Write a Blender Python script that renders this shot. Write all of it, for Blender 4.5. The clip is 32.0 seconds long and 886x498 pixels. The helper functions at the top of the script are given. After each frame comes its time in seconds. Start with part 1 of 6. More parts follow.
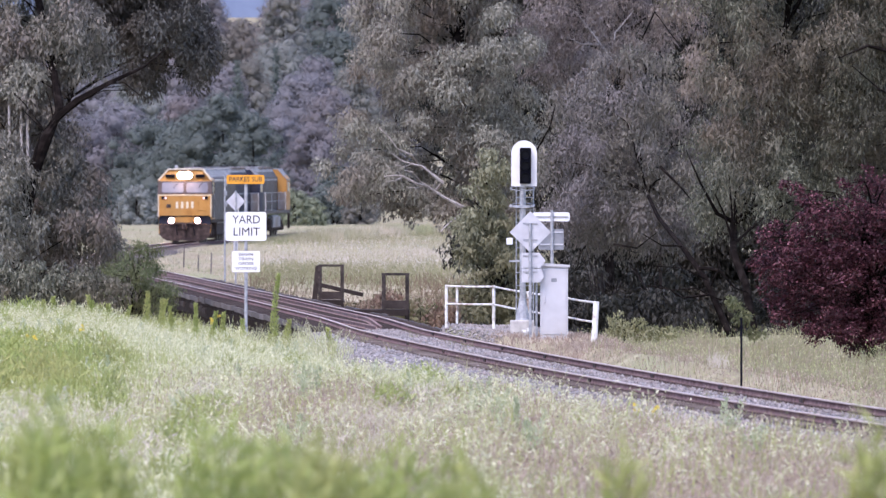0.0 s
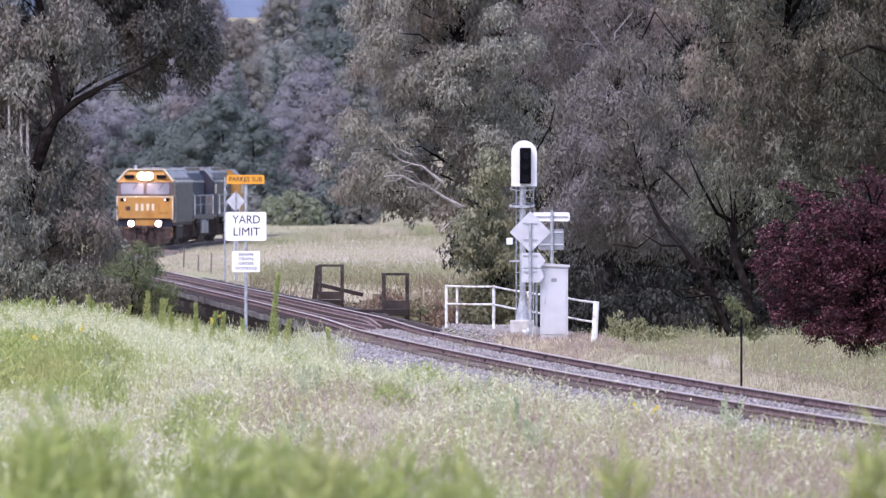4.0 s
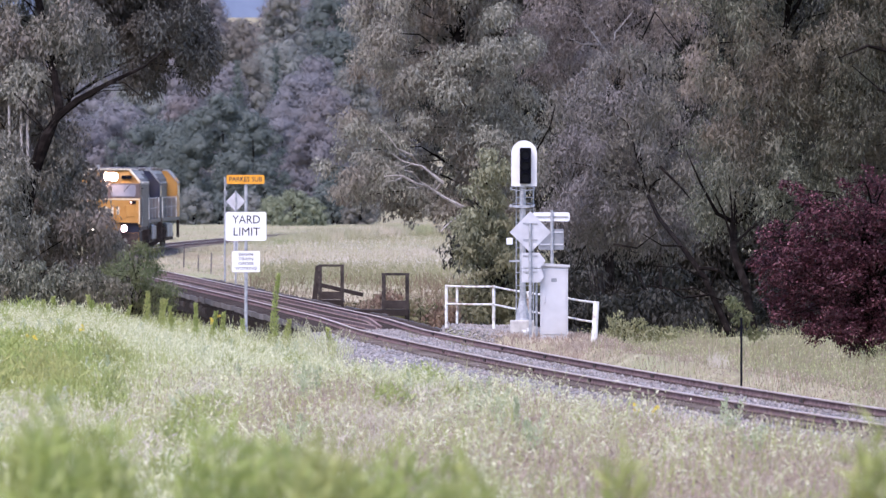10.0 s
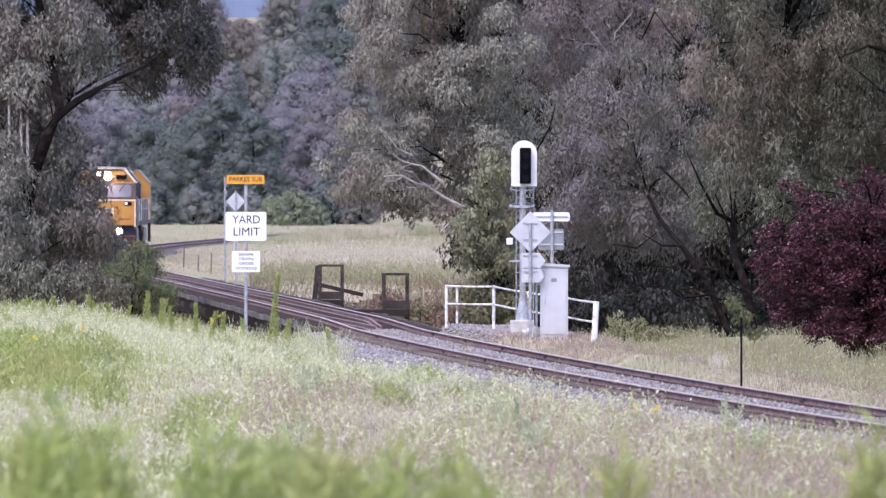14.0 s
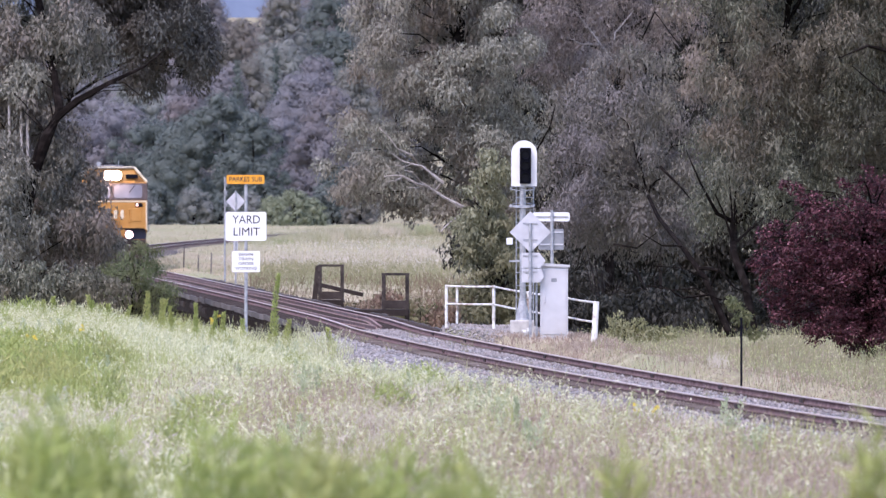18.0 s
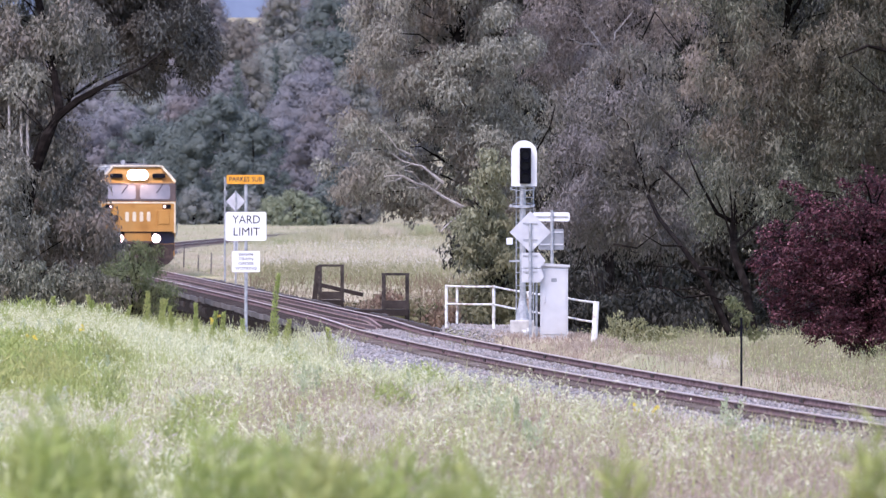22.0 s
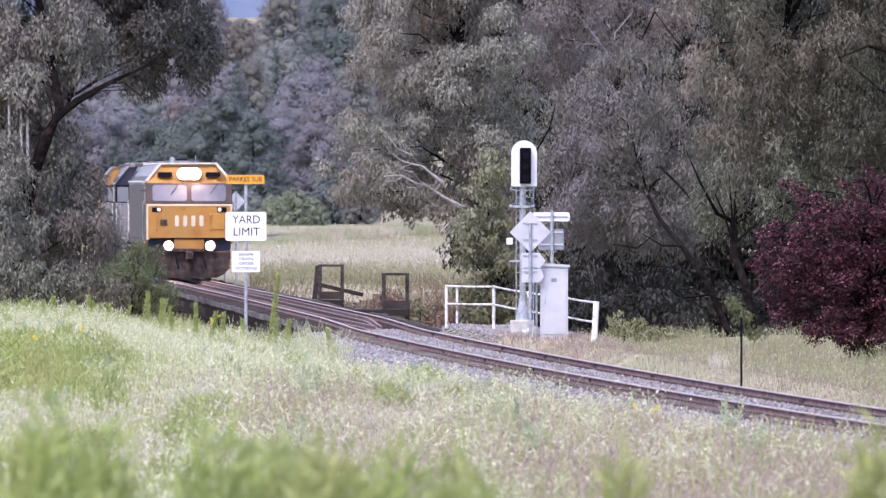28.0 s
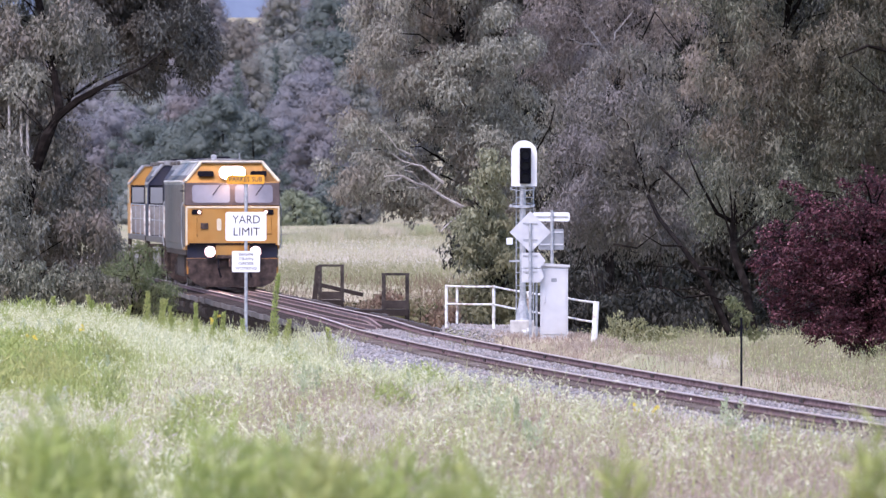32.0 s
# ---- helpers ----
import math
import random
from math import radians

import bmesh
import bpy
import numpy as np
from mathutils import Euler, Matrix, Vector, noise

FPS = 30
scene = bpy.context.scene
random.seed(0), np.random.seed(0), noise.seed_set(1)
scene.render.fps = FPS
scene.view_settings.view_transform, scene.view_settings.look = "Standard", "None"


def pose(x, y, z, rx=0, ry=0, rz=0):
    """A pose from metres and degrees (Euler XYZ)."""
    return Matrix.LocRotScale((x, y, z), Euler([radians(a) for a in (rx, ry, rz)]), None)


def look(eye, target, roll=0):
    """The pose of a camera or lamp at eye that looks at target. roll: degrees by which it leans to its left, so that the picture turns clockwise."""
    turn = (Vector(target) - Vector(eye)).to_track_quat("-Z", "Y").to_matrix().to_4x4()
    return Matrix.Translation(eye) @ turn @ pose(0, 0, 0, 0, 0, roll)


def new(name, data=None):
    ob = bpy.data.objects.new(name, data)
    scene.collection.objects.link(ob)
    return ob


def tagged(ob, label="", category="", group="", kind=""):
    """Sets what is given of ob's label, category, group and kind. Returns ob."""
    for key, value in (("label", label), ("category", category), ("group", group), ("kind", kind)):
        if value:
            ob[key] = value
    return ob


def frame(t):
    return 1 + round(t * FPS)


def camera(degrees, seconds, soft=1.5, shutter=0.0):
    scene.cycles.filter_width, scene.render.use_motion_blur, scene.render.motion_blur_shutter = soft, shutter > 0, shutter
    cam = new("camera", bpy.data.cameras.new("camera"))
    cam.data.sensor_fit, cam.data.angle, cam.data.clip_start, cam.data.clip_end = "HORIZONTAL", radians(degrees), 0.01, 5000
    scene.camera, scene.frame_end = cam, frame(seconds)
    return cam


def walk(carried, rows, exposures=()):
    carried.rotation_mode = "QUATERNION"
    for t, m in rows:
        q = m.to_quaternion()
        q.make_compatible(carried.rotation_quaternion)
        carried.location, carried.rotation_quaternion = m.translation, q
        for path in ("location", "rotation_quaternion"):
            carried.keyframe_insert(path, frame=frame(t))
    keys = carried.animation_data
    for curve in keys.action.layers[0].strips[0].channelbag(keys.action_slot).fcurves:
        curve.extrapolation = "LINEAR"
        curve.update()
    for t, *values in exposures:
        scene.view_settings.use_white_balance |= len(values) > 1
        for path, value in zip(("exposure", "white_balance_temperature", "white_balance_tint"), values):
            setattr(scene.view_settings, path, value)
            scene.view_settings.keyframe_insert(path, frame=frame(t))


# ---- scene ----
# ---------------------------------------------------------------- camera
EYE_H = 2.95
cam = camera(3.8215, 32.0, soft=1.4)
cam.data.dof.use_dof = True
cam.data.dof.focus_distance = 290.0
cam.data.dof.aperture_fstop = 10.0
VIEW = look((0, 0, EYE_H), (0, 1000, EYE_H - 4.298))
walk(cam, [(0.0, VIEW), (32.0, VIEW)], exposures=[(0.0, 1.15, 6160, 27), (18.0, 1.16, 6160, 27), (24.0, 1.26, 6160, 27), (32.0, 1.26, 6160, 27)])

# ---------------------------------------------------------------- light: bright overcast evening
world = bpy.data.worlds.new("sky")
scene.world = world
world.use_nodes = True
wn = world.node_tree
bg = wn.nodes["Background"]
sky = wn.nodes.new("ShaderNodeTexSky")
sky.sky_type = "NISHITA"
sky.sun_disc = False
sky.sun_elevation, sky.sun_rotation = radians(56), radians(207)
sky.air_density, sky.dust_density, sky.ozone_density = 1.0, 1.5, 2.5
wn.links.new(sky.outputs[0], bg.inputs[0])
bg.inputs[1].default_value = 0.13
sun = new("sun", bpy.data.lights.new("sun", "SUN"))
sun.data.energy, sun.data.angle, sun.data.color = 1.5, radians(35), (1.0, 0.95, 0.88)
sun.matrix_world = look((-34, -66, 110), (0, 0, 0))

# ---------------------------------------------------------------- materials
def mat(name, cols, scale=6.0, rough=0.7, metal=0.0, bump=0.0, island=0.0, obrand=0.0, big=0.0, bigcol=None, world_space=False, trans=0.0, spec=0.3):
    """Noise between the colours, a second large-scale noise to bigcol, optional variation by island or object."""
    m = bpy.data.materials.new(name)
    m.use_nodes = True
    n, l = m.node_tree.nodes, m.node_tree.links
    b = n["Principled BSDF"]
    b.inputs["Roughness"].default_value = rough
    b.inputs["Metallic"].default_value = metal
    b.inputs["Specular IOR Level"].default_value = spec
    if world_space:
        src = n.new("ShaderNodeNewGeometry").outputs["Position"]
    else:
        src = n.new("ShaderNodeTexCoord").outputs["Object"]
    no = n.new("ShaderNodeTexNoise")
    no.inputs["Scale"].default_value, no.inputs["Detail"].default_value = scale, 6.0
    l.new(src, no.inputs["Vector"])
    fac = no.outputs["Fac"]
    if island or obrand:
        r = n.new("ShaderNodeNewGeometry").outputs["Random Per Island"] if island else n.new("ShaderNodeObjectInfo").outputs["Random"]
        mx = n.new("ShaderNodeMix")
        mx.inputs[0].default_value = island or obrand
        l.new(fac, mx.inputs[2]), l.new(r, mx.inputs[3])
        fac = mx.outputs[0]
    ramp = n.new("ShaderNodeValToRGB")
    el = ramp.color_ramp.elements
    lo, hi = (0.12, 0.88) if (island or obrand) else (0.3, 0.7)
    while len(el) < len(cols):
        el.new(0.5)
    for i, c in enumerate(cols):
        el[i].position = lo + (hi - lo) * i / max(1, len(cols) - 1)
        el[i].color = (*c, 1)
    l.new(fac, ramp.inputs[0])
    col = ramp.outputs[0]
    if bigcol:
        nb = n.new("ShaderNodeTexNoise")
        nb.inputs["Scale"].default_value, nb.inputs["Detail"].default_value = big, 4.0
        l.new(src, nb.inputs["Vector"])
        rb = n.new("ShaderNodeMapRange")
        rb.inputs[1].default_value, rb.inputs[2].default_value = 0.42, 0.66
        l.new(nb.outputs["Fac"], rb.inputs[0])
        mb = n.new("ShaderNodeMix")
        mb.data_type = "RGBA"
        l.new(rb.outputs[0], mb.inputs[0]), l.new(col, mb.inputs[6])
        mb.inputs[7].default_value = (*bigcol, 1)
        col = mb.outputs[2]
    l.new(col, b.inputs["Base Color"])
    if bump:
        bp = n.new("ShaderNodeBump")
        bp.inputs["Strength"].default_value, bp.inputs["Distance"].default_value = bump, 0.02
        l.new(no.outputs["Fac"], bp.inputs["Height"]), l.new(bp.outputs[0], b.inputs["Normal"])
    if trans:
        tr = n.new("ShaderNodeBsdfTranslucent")
        l.new(col, tr.inputs[0])
        ms = n.new("ShaderNodeMixShader")
        ms.inputs[0].default_value = trans
        l.new(b.outputs[0], ms.inputs[1]), l.new(tr.outputs[0], ms.inputs[2])
        l.new(ms.outputs[0], n["Material Output"].inputs[0])
    return m


def glow(name, col, strength):
    m = bpy.data.materials.new(name)
    m.use_nodes = True
    b = m.node_tree.nodes["Principled BSDF"]
    b.inputs["Base Color"].default_value = (0.8, 0.8, 0.8, 1)
    b.inputs["Emission Color"].default_value = (*col, 1)
    b.inputs["Emission Strength"].default_value = strength
    return m


M_GUM = mat("gum_leaves", [(0.09, 0.09, 0.068), (0.185, 0.184, 0.145), (0.325, 0.32, 0.265)], 0.9, 0.55, island=0.55, big=0.22, bigcol=(0.23, 0.19, 0.165), world_space=True, trans=0.25)
# Widened leaf ramp: lit strands and dark gaps are put into the colour.
M_GUMDARK = mat("deep_green_gum_leaves", [(0.048, 0.053, 0.036), (0.13, 0.137, 0.097), (0.3, 0.3, 0.222)], 0.9, 0.55, island=0.55, big=0.28, bigcol=(0.18, 0.147, 0.11), world_space=True, trans=0.2)
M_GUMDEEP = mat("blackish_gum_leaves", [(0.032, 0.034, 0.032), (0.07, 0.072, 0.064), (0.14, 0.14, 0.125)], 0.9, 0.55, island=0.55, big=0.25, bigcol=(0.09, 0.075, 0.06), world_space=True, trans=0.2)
# Near-black to pale ramp carries the canopy's shadows and lit strands as colour.
M_GUMOLIVE = mat("olive_leaves_lit_to_shade", [(0.011, 0.014, 0.009), (0.04, 0.043, 0.028), (0.18, 0.178, 0.12)], 0.9, 0.55, island=0.55, big=0.3, bigcol=(0.095, 0.083, 0.058), world_space=True, trans=0.2)
M_YELGUM = mat("yellow_green_gum_leaves", [(0.14, 0.145, 0.085), (0.265, 0.27, 0.17), (0.44, 0.44, 0.31)], 0.9, 0.55, island=0.55, big=0.4, bigcol=(0.17, 0.16, 0.09), world_space=True, trans=0.25)
# Leaf colour darkened to carry the shade under the canopy.
M_SHADELEAF = mat("shade_darkened_leaves", [(0.009, 0.011, 0.008), (0.019, 0.021, 0.016), (0.043, 0.046, 0.036)], 0.9, 0.6, island=0.55, big=0.4, bigcol=(0.05, 0.045, 0.035), world_space=True, trans=0.1)
M_GUM2 = mat("willow_gum_leaves", [(0.115, 0.104, 0.102), (0.2, 0.181, 0.176), (0.295, 0.27, 0.258)], 0.9, 0.6, island=0.55, big=0.25, bigcol=(0.18, 0.175, 0.13), world_space=True, trans=0.2)
M_PINKGUM = mat("budding_gum_leaves", [(0.16, 0.135, 0.125), (0.29, 0.25, 0.23), (0.42, 0.37, 0.34)], 0.9, 0.6, island=0.55, big=0.25, bigcol=(0.24, 0.2, 0.15), world_space=True, trans=0.25)
M_GUM3 = mat("olive_gum_leaves", [(0.15, 0.147, 0.117), (0.262, 0.257, 0.207), (0.41, 0.4, 0.335)], 0.8, 0.55, island=0.55, big=0.3, bigcol=(0.24, 0.2, 0.16), world_space=True, trans=0.25)
M_BUSH = mat("bright_bush_leaves", [(0.085, 0.115, 0.05), (0.15, 0.185, 0.09), (0.25, 0.285, 0.15)], 1.2, 0.5, island=0.5, big=0.5, bigcol=(0.12, 0.12, 0.05), world_space=True, trans=0.3)
# The last, palest ramp tone puts pinkish highlights into single leaves.
M_PLUM = mat("plum_leaves", [(0.015, 0.005, 0.007), (0.034, 0.01, 0.014), (0.1, 0.027, 0.038), (0.38, 0.17, 0.2)], 1.6, 0.55, island=0.6, big=0.9, bigcol=(0.05, 0.012, 0.018), world_space=True, trans=0.2)
# Aerial haze put into the far leaf colours: paler and mostly bluer than nearby.
M_FAR = mat("hazed_forest_leaves", [(0.177, 0.175, 0.191), (0.238, 0.233, 0.251), (0.31, 0.306, 0.321)], 0.25, 0.8, island=0.18, big=0.05, bigcol=(0.21, 0.182, 0.182), world_space=True, trans=0.35)
M_FAR3 = mat("hazed_olive_leaves", [(0.196, 0.214, 0.201), (0.265, 0.284, 0.265), (0.348, 0.37, 0.346)], 0.25, 0.8, island=0.18, big=0.05, bigcol=(0.2, 0.19, 0.165), world_space=True, trans=0.35)
# The blue is distance haze put into the range's base colour.
M_RANGE = mat("haze_blue_range", [(0.12, 0.155, 0.225), (0.16, 0.2, 0.275)], 0.12, 0.9, world_space=True, spec=0.05)
M_PALEBUSH = mat("pale_meadow_shrub_leaves", [(0.135, 0.155, 0.095), (0.2, 0.222, 0.142), (0.28, 0.3, 0.205)], 0.5, 0.6, island=0.5, world_space=True, trans=0.2)
# Cypress green shifted toward blue in its base colour, again for haze.
M_FAR2 = mat("hazed_cypress_leaves", [(0.092, 0.113, 0.103), (0.138, 0.163, 0.148), (0.191, 0.22, 0.201)], 0.3, 0.7, island=0.2, world_space=True, trans=0.35)
M_FARPINK = mat("far_pinkish_leaves", [(0.21, 0.18, 0.168), (0.28, 0.24, 0.222), (0.35, 0.305, 0.282)], 0.25, 0.8, island=0.2, big=0.05, bigcol=(0.2, 0.19, 0.165), world_space=True, trans=0.35)
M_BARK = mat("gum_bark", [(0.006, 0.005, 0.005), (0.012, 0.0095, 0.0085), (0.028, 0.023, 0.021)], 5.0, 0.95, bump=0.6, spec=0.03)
M_PALEBARK = mat("pale_dead_wood", [(0.3, 0.27, 0.25), (0.5, 0.46, 0.43)], 7.0, 0.9, bump=0.4)
M_PALE = mat("seeding_grass", [(0.34, 0.355, 0.15), (0.575, 0.58, 0.315), (0.8, 0.785, 0.53)], 0.7, 0.7, island=0.6, big=0.5, bigcol=(0.36, 0.4, 0.18), world_space=True, trans=0.35)
M_VERGE = mat("verge_grass", [(0.15, 0.155, 0.068), (0.285, 0.283, 0.142), (0.46, 0.443, 0.275)], 0.7, 0.7, island=0.6, big=0.4, bigcol=(0.3, 0.27, 0.17), world_space=True, trans=0.3)
M_PALEWEED = mat("grey_green_weed", [(0.3, 0.36, 0.2), (0.45, 0.5, 0.31), (0.6, 0.63, 0.45)], 1.0, 0.7, island=0.6, world_space=True, trans=0.3)
M_STRAW = mat("bleached_straw_grass", [(0.44, 0.38, 0.31), (0.62, 0.55, 0.47), (0.76, 0.7, 0.62)], 0.2, 0.8, island=0.5, big=0.06, bigcol=(0.4, 0.38, 0.22), world_space=True, trans=0.25)
M_WEED = mat("soft_green_weed", [(0.24, 0.29, 0.095), (0.38, 0.44, 0.155), (0.52, 0.56, 0.27)], 1.0, 0.6, island=0.5, big=0.8, bigcol=(0.34, 0.35, 0.14), world_space=True, trans=0.35)
M_PLUME = mat("pale_seed_plume", [(0.51, 0.525, 0.29), (0.7, 0.7, 0.45), (0.85, 0.84, 0.64)], 0.8, 0.7, island=0.6, world_space=True, trans=0.35)
M_TAN = mat("brown_top_grass", [(0.19, 0.13, 0.108), (0.39, 0.295, 0.235), (0.7, 0.6, 0.49)], 0.6, 0.7, island=0.65, big=0.2, bigcol=(0.4, 0.33, 0.26), world_space=True, trans=0.3)
M_GREEN = mat("green_weed", [(0.22, 0.275, 0.07), (0.35, 0.42, 0.125), (0.48, 0.53, 0.22)], 1.0, 0.6, island=0.5, big=0.4, bigcol=(0.41, 0.42, 0.16), world_space=True, trans=0.35)
M_DRY = mat("dry_meadow_grass", [(0.3, 0.28, 0.18), (0.48, 0.425, 0.31), (0.66, 0.59, 0.47)], 0.1, 0.8, island=0.4, big=0.028, bigcol=(0.3, 0.32, 0.17), world_space=True, trans=0.25)
M_BRUSH = mat("brown_brush", [(0.115, 0.07, 0.05), (0.2, 0.132, 0.095), (0.3, 0.22, 0.16)], 0.5, 0.8, island=0.5, big=0.3, bigcol=(0.16, 0.17, 0.08), world_space=True, trans=0.2)
M_YEL = mat("yellow_petals", [(0.72, 0.55, 0.06), (0.8, 0.68, 0.14)], 3.0, 0.5, island=0.5)
M_GROUND = mat("straw_strewn_soil", [(0.2, 0.165, 0.105), (0.34, 0.29, 0.19), (0.47, 0.41, 0.29)], 0.6, 0.95, bump=0.5, big=0.03, bigcol=(0.3, 0.3, 0.17), world_space=True, spec=0.1)
M_BALLAST = mat("ballast", [(0.15, 0.14, 0.135), (0.29, 0.275, 0.27), (0.42, 0.395, 0.375)], 9.0, 0.9, bump=0.8, world_space=True)
M_OILED = mat("oil_stained_ballast", [(0.075, 0.066, 0.063), (0.165, 0.148, 0.142), (0.27, 0.245, 0.235)], 9.0, 0.9, bump=0.8, big=0.5, bigcol=(0.12, 0.1, 0.092), world_space=True)
# Ballast of the far stretch, darker than the near bed.
M_FARBALLAST = mat("dark_far_ballast", [(0.06, 0.05, 0.047), (0.13, 0.11, 0.1), (0.22, 0.195, 0.18)], 3.0, 0.95, bump=0.6, world_space=True, spec=0.1)
M_STONE = mat("ballast_stone", [(0.13, 0.125, 0.128), (0.28, 0.27, 0.27), (0.46, 0.435, 0.42)], 2.0, 0.9, island=0.7, big=0.4, bigcol=(0.3, 0.26, 0.24), world_space=True)
M_RAIL = mat("rusty_rail", [(0.12, 0.07, 0.066), (0.21, 0.132, 0.125), (0.3, 0.2, 0.19)], 3.0, 0.85, spec=0.1, bump=0.2, world_space=True)
M_GUARD = mat("rusty_guard_rail", [(0.17, 0.11, 0.1), (0.28, 0.195, 0.18), (0.38, 0.28, 0.255)], 3.0, 0.8, spec=0.1, bump=0.2, world_space=True)
M_RAILTOP = mat("worn_rail_head", [(0.4, 0.3, 0.265), (0.56, 0.45, 0.405)], 4.0, 0.45, metal=0.05, spec=0.2, world_space=True)
M_SLEEPER = mat("weathered_sleeper", [(0.07, 0.055, 0.05), (0.14, 0.115, 0.1), (0.22, 0.19, 0.17)], 5.0, 0.95, bump=0.5, obrand=0.4, spec=0.03)
M_TIMBER = mat("dark_bridge_timber", [(0.022, 0.018, 0.017), (0.05, 0.04, 0.037), (0.1, 0.082, 0.075)], 4.0, 0.95, bump=0.5, obrand=0.3, spec=0.03)
M_GREYWOOD = mat("silvered_timber", [(0.06, 0.05, 0.048), (0.115, 0.1, 0.095), (0.2, 0.18, 0.172)], 4.0, 0.9, bump=0.4, obrand=0.4)
M_RUSTSTEEL = mat("rusted_steel_frame", [(0.028, 0.022, 0.021), (0.055, 0.044, 0.04), (0.1, 0.08, 0.072)], 8.0, 0.8, bump=0.2)
M_WHITEWORN = mat("chipped_white_paint", [(0.22, 0.14, 0.1), (0.45, 0.38, 0.33), (0.72, 0.69, 0.65), (0.8, 0.79, 0.78), (0.82, 0.81, 0.8)], 5.0, 0.6, bump=0.2)
M_WHITE = mat("white_enamel", [(0.74, 0.74, 0.76), (0.84, 0.84, 0.85)], 3.0, 0.4, bump=0.05)
M_CABINET = mat("cabinet_grey_white_paint", [(0.48, 0.48, 0.51), (0.6, 0.6, 0.63)], 2.0, 0.45, bump=0.05, big=1.2, bigcol=(0.45, 0.44, 0.45))
M_GALV = mat("galvanised_steel", [(0.24, 0.25, 0.27), (0.36, 0.37, 0.39), (0.46, 0.47, 0.49)], 9.0, 0.55, metal=0.3)
M_ALU = mat("bare_aluminium_sheet", [(0.46, 0.46, 0.49), (0.6, 0.6, 0.63)], 4.0, 0.5, metal=0.15)
M_GREYSIGN = mat("dull_grey_sheet", [(0.2, 0.21, 0.23), (0.3, 0.31, 0.33)], 4.0, 0.6, metal=0.2)
M_CONC = mat("concrete", [(0.32, 0.3, 0.28), (0.46, 0.44, 0.42), (0.55, 0.53, 0.5)], 6.0, 0.9, bump=0.4)
M_BLACK = mat("matt_black", [(0.004, 0.004, 0.008), (0.01, 0.01, 0.016)], 6.0, 0.7, spec=0.08)
M_NAVY = mat("letter_navy_black", [(0.02, 0.02, 0.035), (0.04, 0.04, 0.06)], 6.0, 0.6)
M_ORANGE = mat("orange_sign_enamel", [(0.72, 0.3, 0.02), (0.82, 0.38, 0.04)], 3.0, 0.45)
M_LOCOYEL = mat("dirty_yellow_loco_paint", [(0.34, 0.155, 0.035), (0.47, 0.225, 0.052), (0.54, 0.27, 0.07)], 1.6, 0.5, big=0.8, bigcol=(0.4, 0.21, 0.06))
M_LOCOGREY = mat("faded_grey_loco_paint", [(0.06, 0.055, 0.053), (0.1, 0.091, 0.087), (0.155, 0.142, 0.134)], 2.0, 0.65, big=0.8, bigcol=(0.09, 0.072, 0.063))
M_LOCOBLUE = mat("dark_blue_loco_paint", [(0.013, 0.016, 0.036), (0.026, 0.03, 0.065)], 2.0, 0.7, big=0.8, bigcol=(0.05, 0.045, 0.05))
M_ROOF = mat("sooty_pale_roof_paint", [(0.16, 0.155, 0.155), (0.34, 0.33, 0.33), (0.5, 0.49, 0.48)], 1.5, 0.6, big=0.5, bigcol=(0.15, 0.14, 0.14))
M_UNDER = mat("brake_dust_brown", [(0.02, 0.015, 0.014), (0.05, 0.034, 0.03), (0.095, 0.065, 0.057)], 5.0, 0.85, bump=0.3)
M_BAND = mat("brown_windscreen_surround", [(0.05, 0.034, 0.033), (0.09, 0.06, 0.056)], 3.0, 0.5)
M_PALEGREY = mat("pale_grey_loco_paint", [(0.2, 0.195, 0.2), (0.3, 0.29, 0.295), (0.4, 0.385, 0.385)], 3.0, 0.6, big=1.0, bigcol=(0.22, 0.19, 0.175))
M_CREAM = mat("cream_lining_and_highlight", [(0.58, 0.48, 0.34), (0.7, 0.61, 0.46)], 3.0, 0.5)
M_WHEEL = mat("wheel_steel", [(0.06, 0.045, 0.04), (0.16, 0.13, 0.12)], 4.0, 0.5, metal=0.5)
M_HEAD = glow("headlight_glow", (1.0, 0.68, 0.4), 240.0)
M_DITCH = glow("ditch_light_glow", (1.0, 0.62, 0.46), 170.0)
M_MARK = glow("marker_light_glow", (1.0, 0.45, 0.32), 1.3)
# Reflector discs emit orange and pink themselves, an added fringe round each lamp.
M_RIM = glow("lamp_fringe_glow", (1.0, 0.45, 0.2), 0.5)
M_PINKRIM = glow("ditch_fringe_glow", (1.0, 0.36, 0.34), 0.45)


def glass_mat(name, col, rough):
    m = mat(name, [col, tuple(c * 1.25 for c in col)], 1.2, rough, spec=0.9)
    return m


M_SCREEN = mat("windscreen_glass", [(0.15, 0.14, 0.16), (0.24, 0.23, 0.26)], 1.2, 0.08, spec=0.6)
M_BLACKGLASS = mat("black_lens_glass", [(0.003, 0.003, 0.01), (0.008, 0.008, 0.02)], 3.0, 0.3, spec=0.15)
M_DARKGLASS = glass_mat("dark_cab_glass", (0.22, 0.23, 0.25), 0.08)

# ---------------------------------------------------------------- track alignment
AL_Y = np.arange(-300.0, 1500.0, 1.0)
AL_S = np.interp(AL_Y, [-300, 130, 186, 199, 220, 248, 278, 300, 320, 390, 410, 535, 600, 665, 700, 735, 770, 810, 900, 1500], [-0.1, -0.1, -0.082, -0.075, -0.0676, -0.0603, -0.0545, -0.0505, -0.0485, -0.0485, -0.0522, -0.0522, -0.0252, 0.0085, 0.032, 0.05, 0.06, 0.062, 0.058, 0.05])
AL_X = np.concatenate([[0.0], np.cumsum((AL_S[1:] + AL_S[:-1]) / 2)])
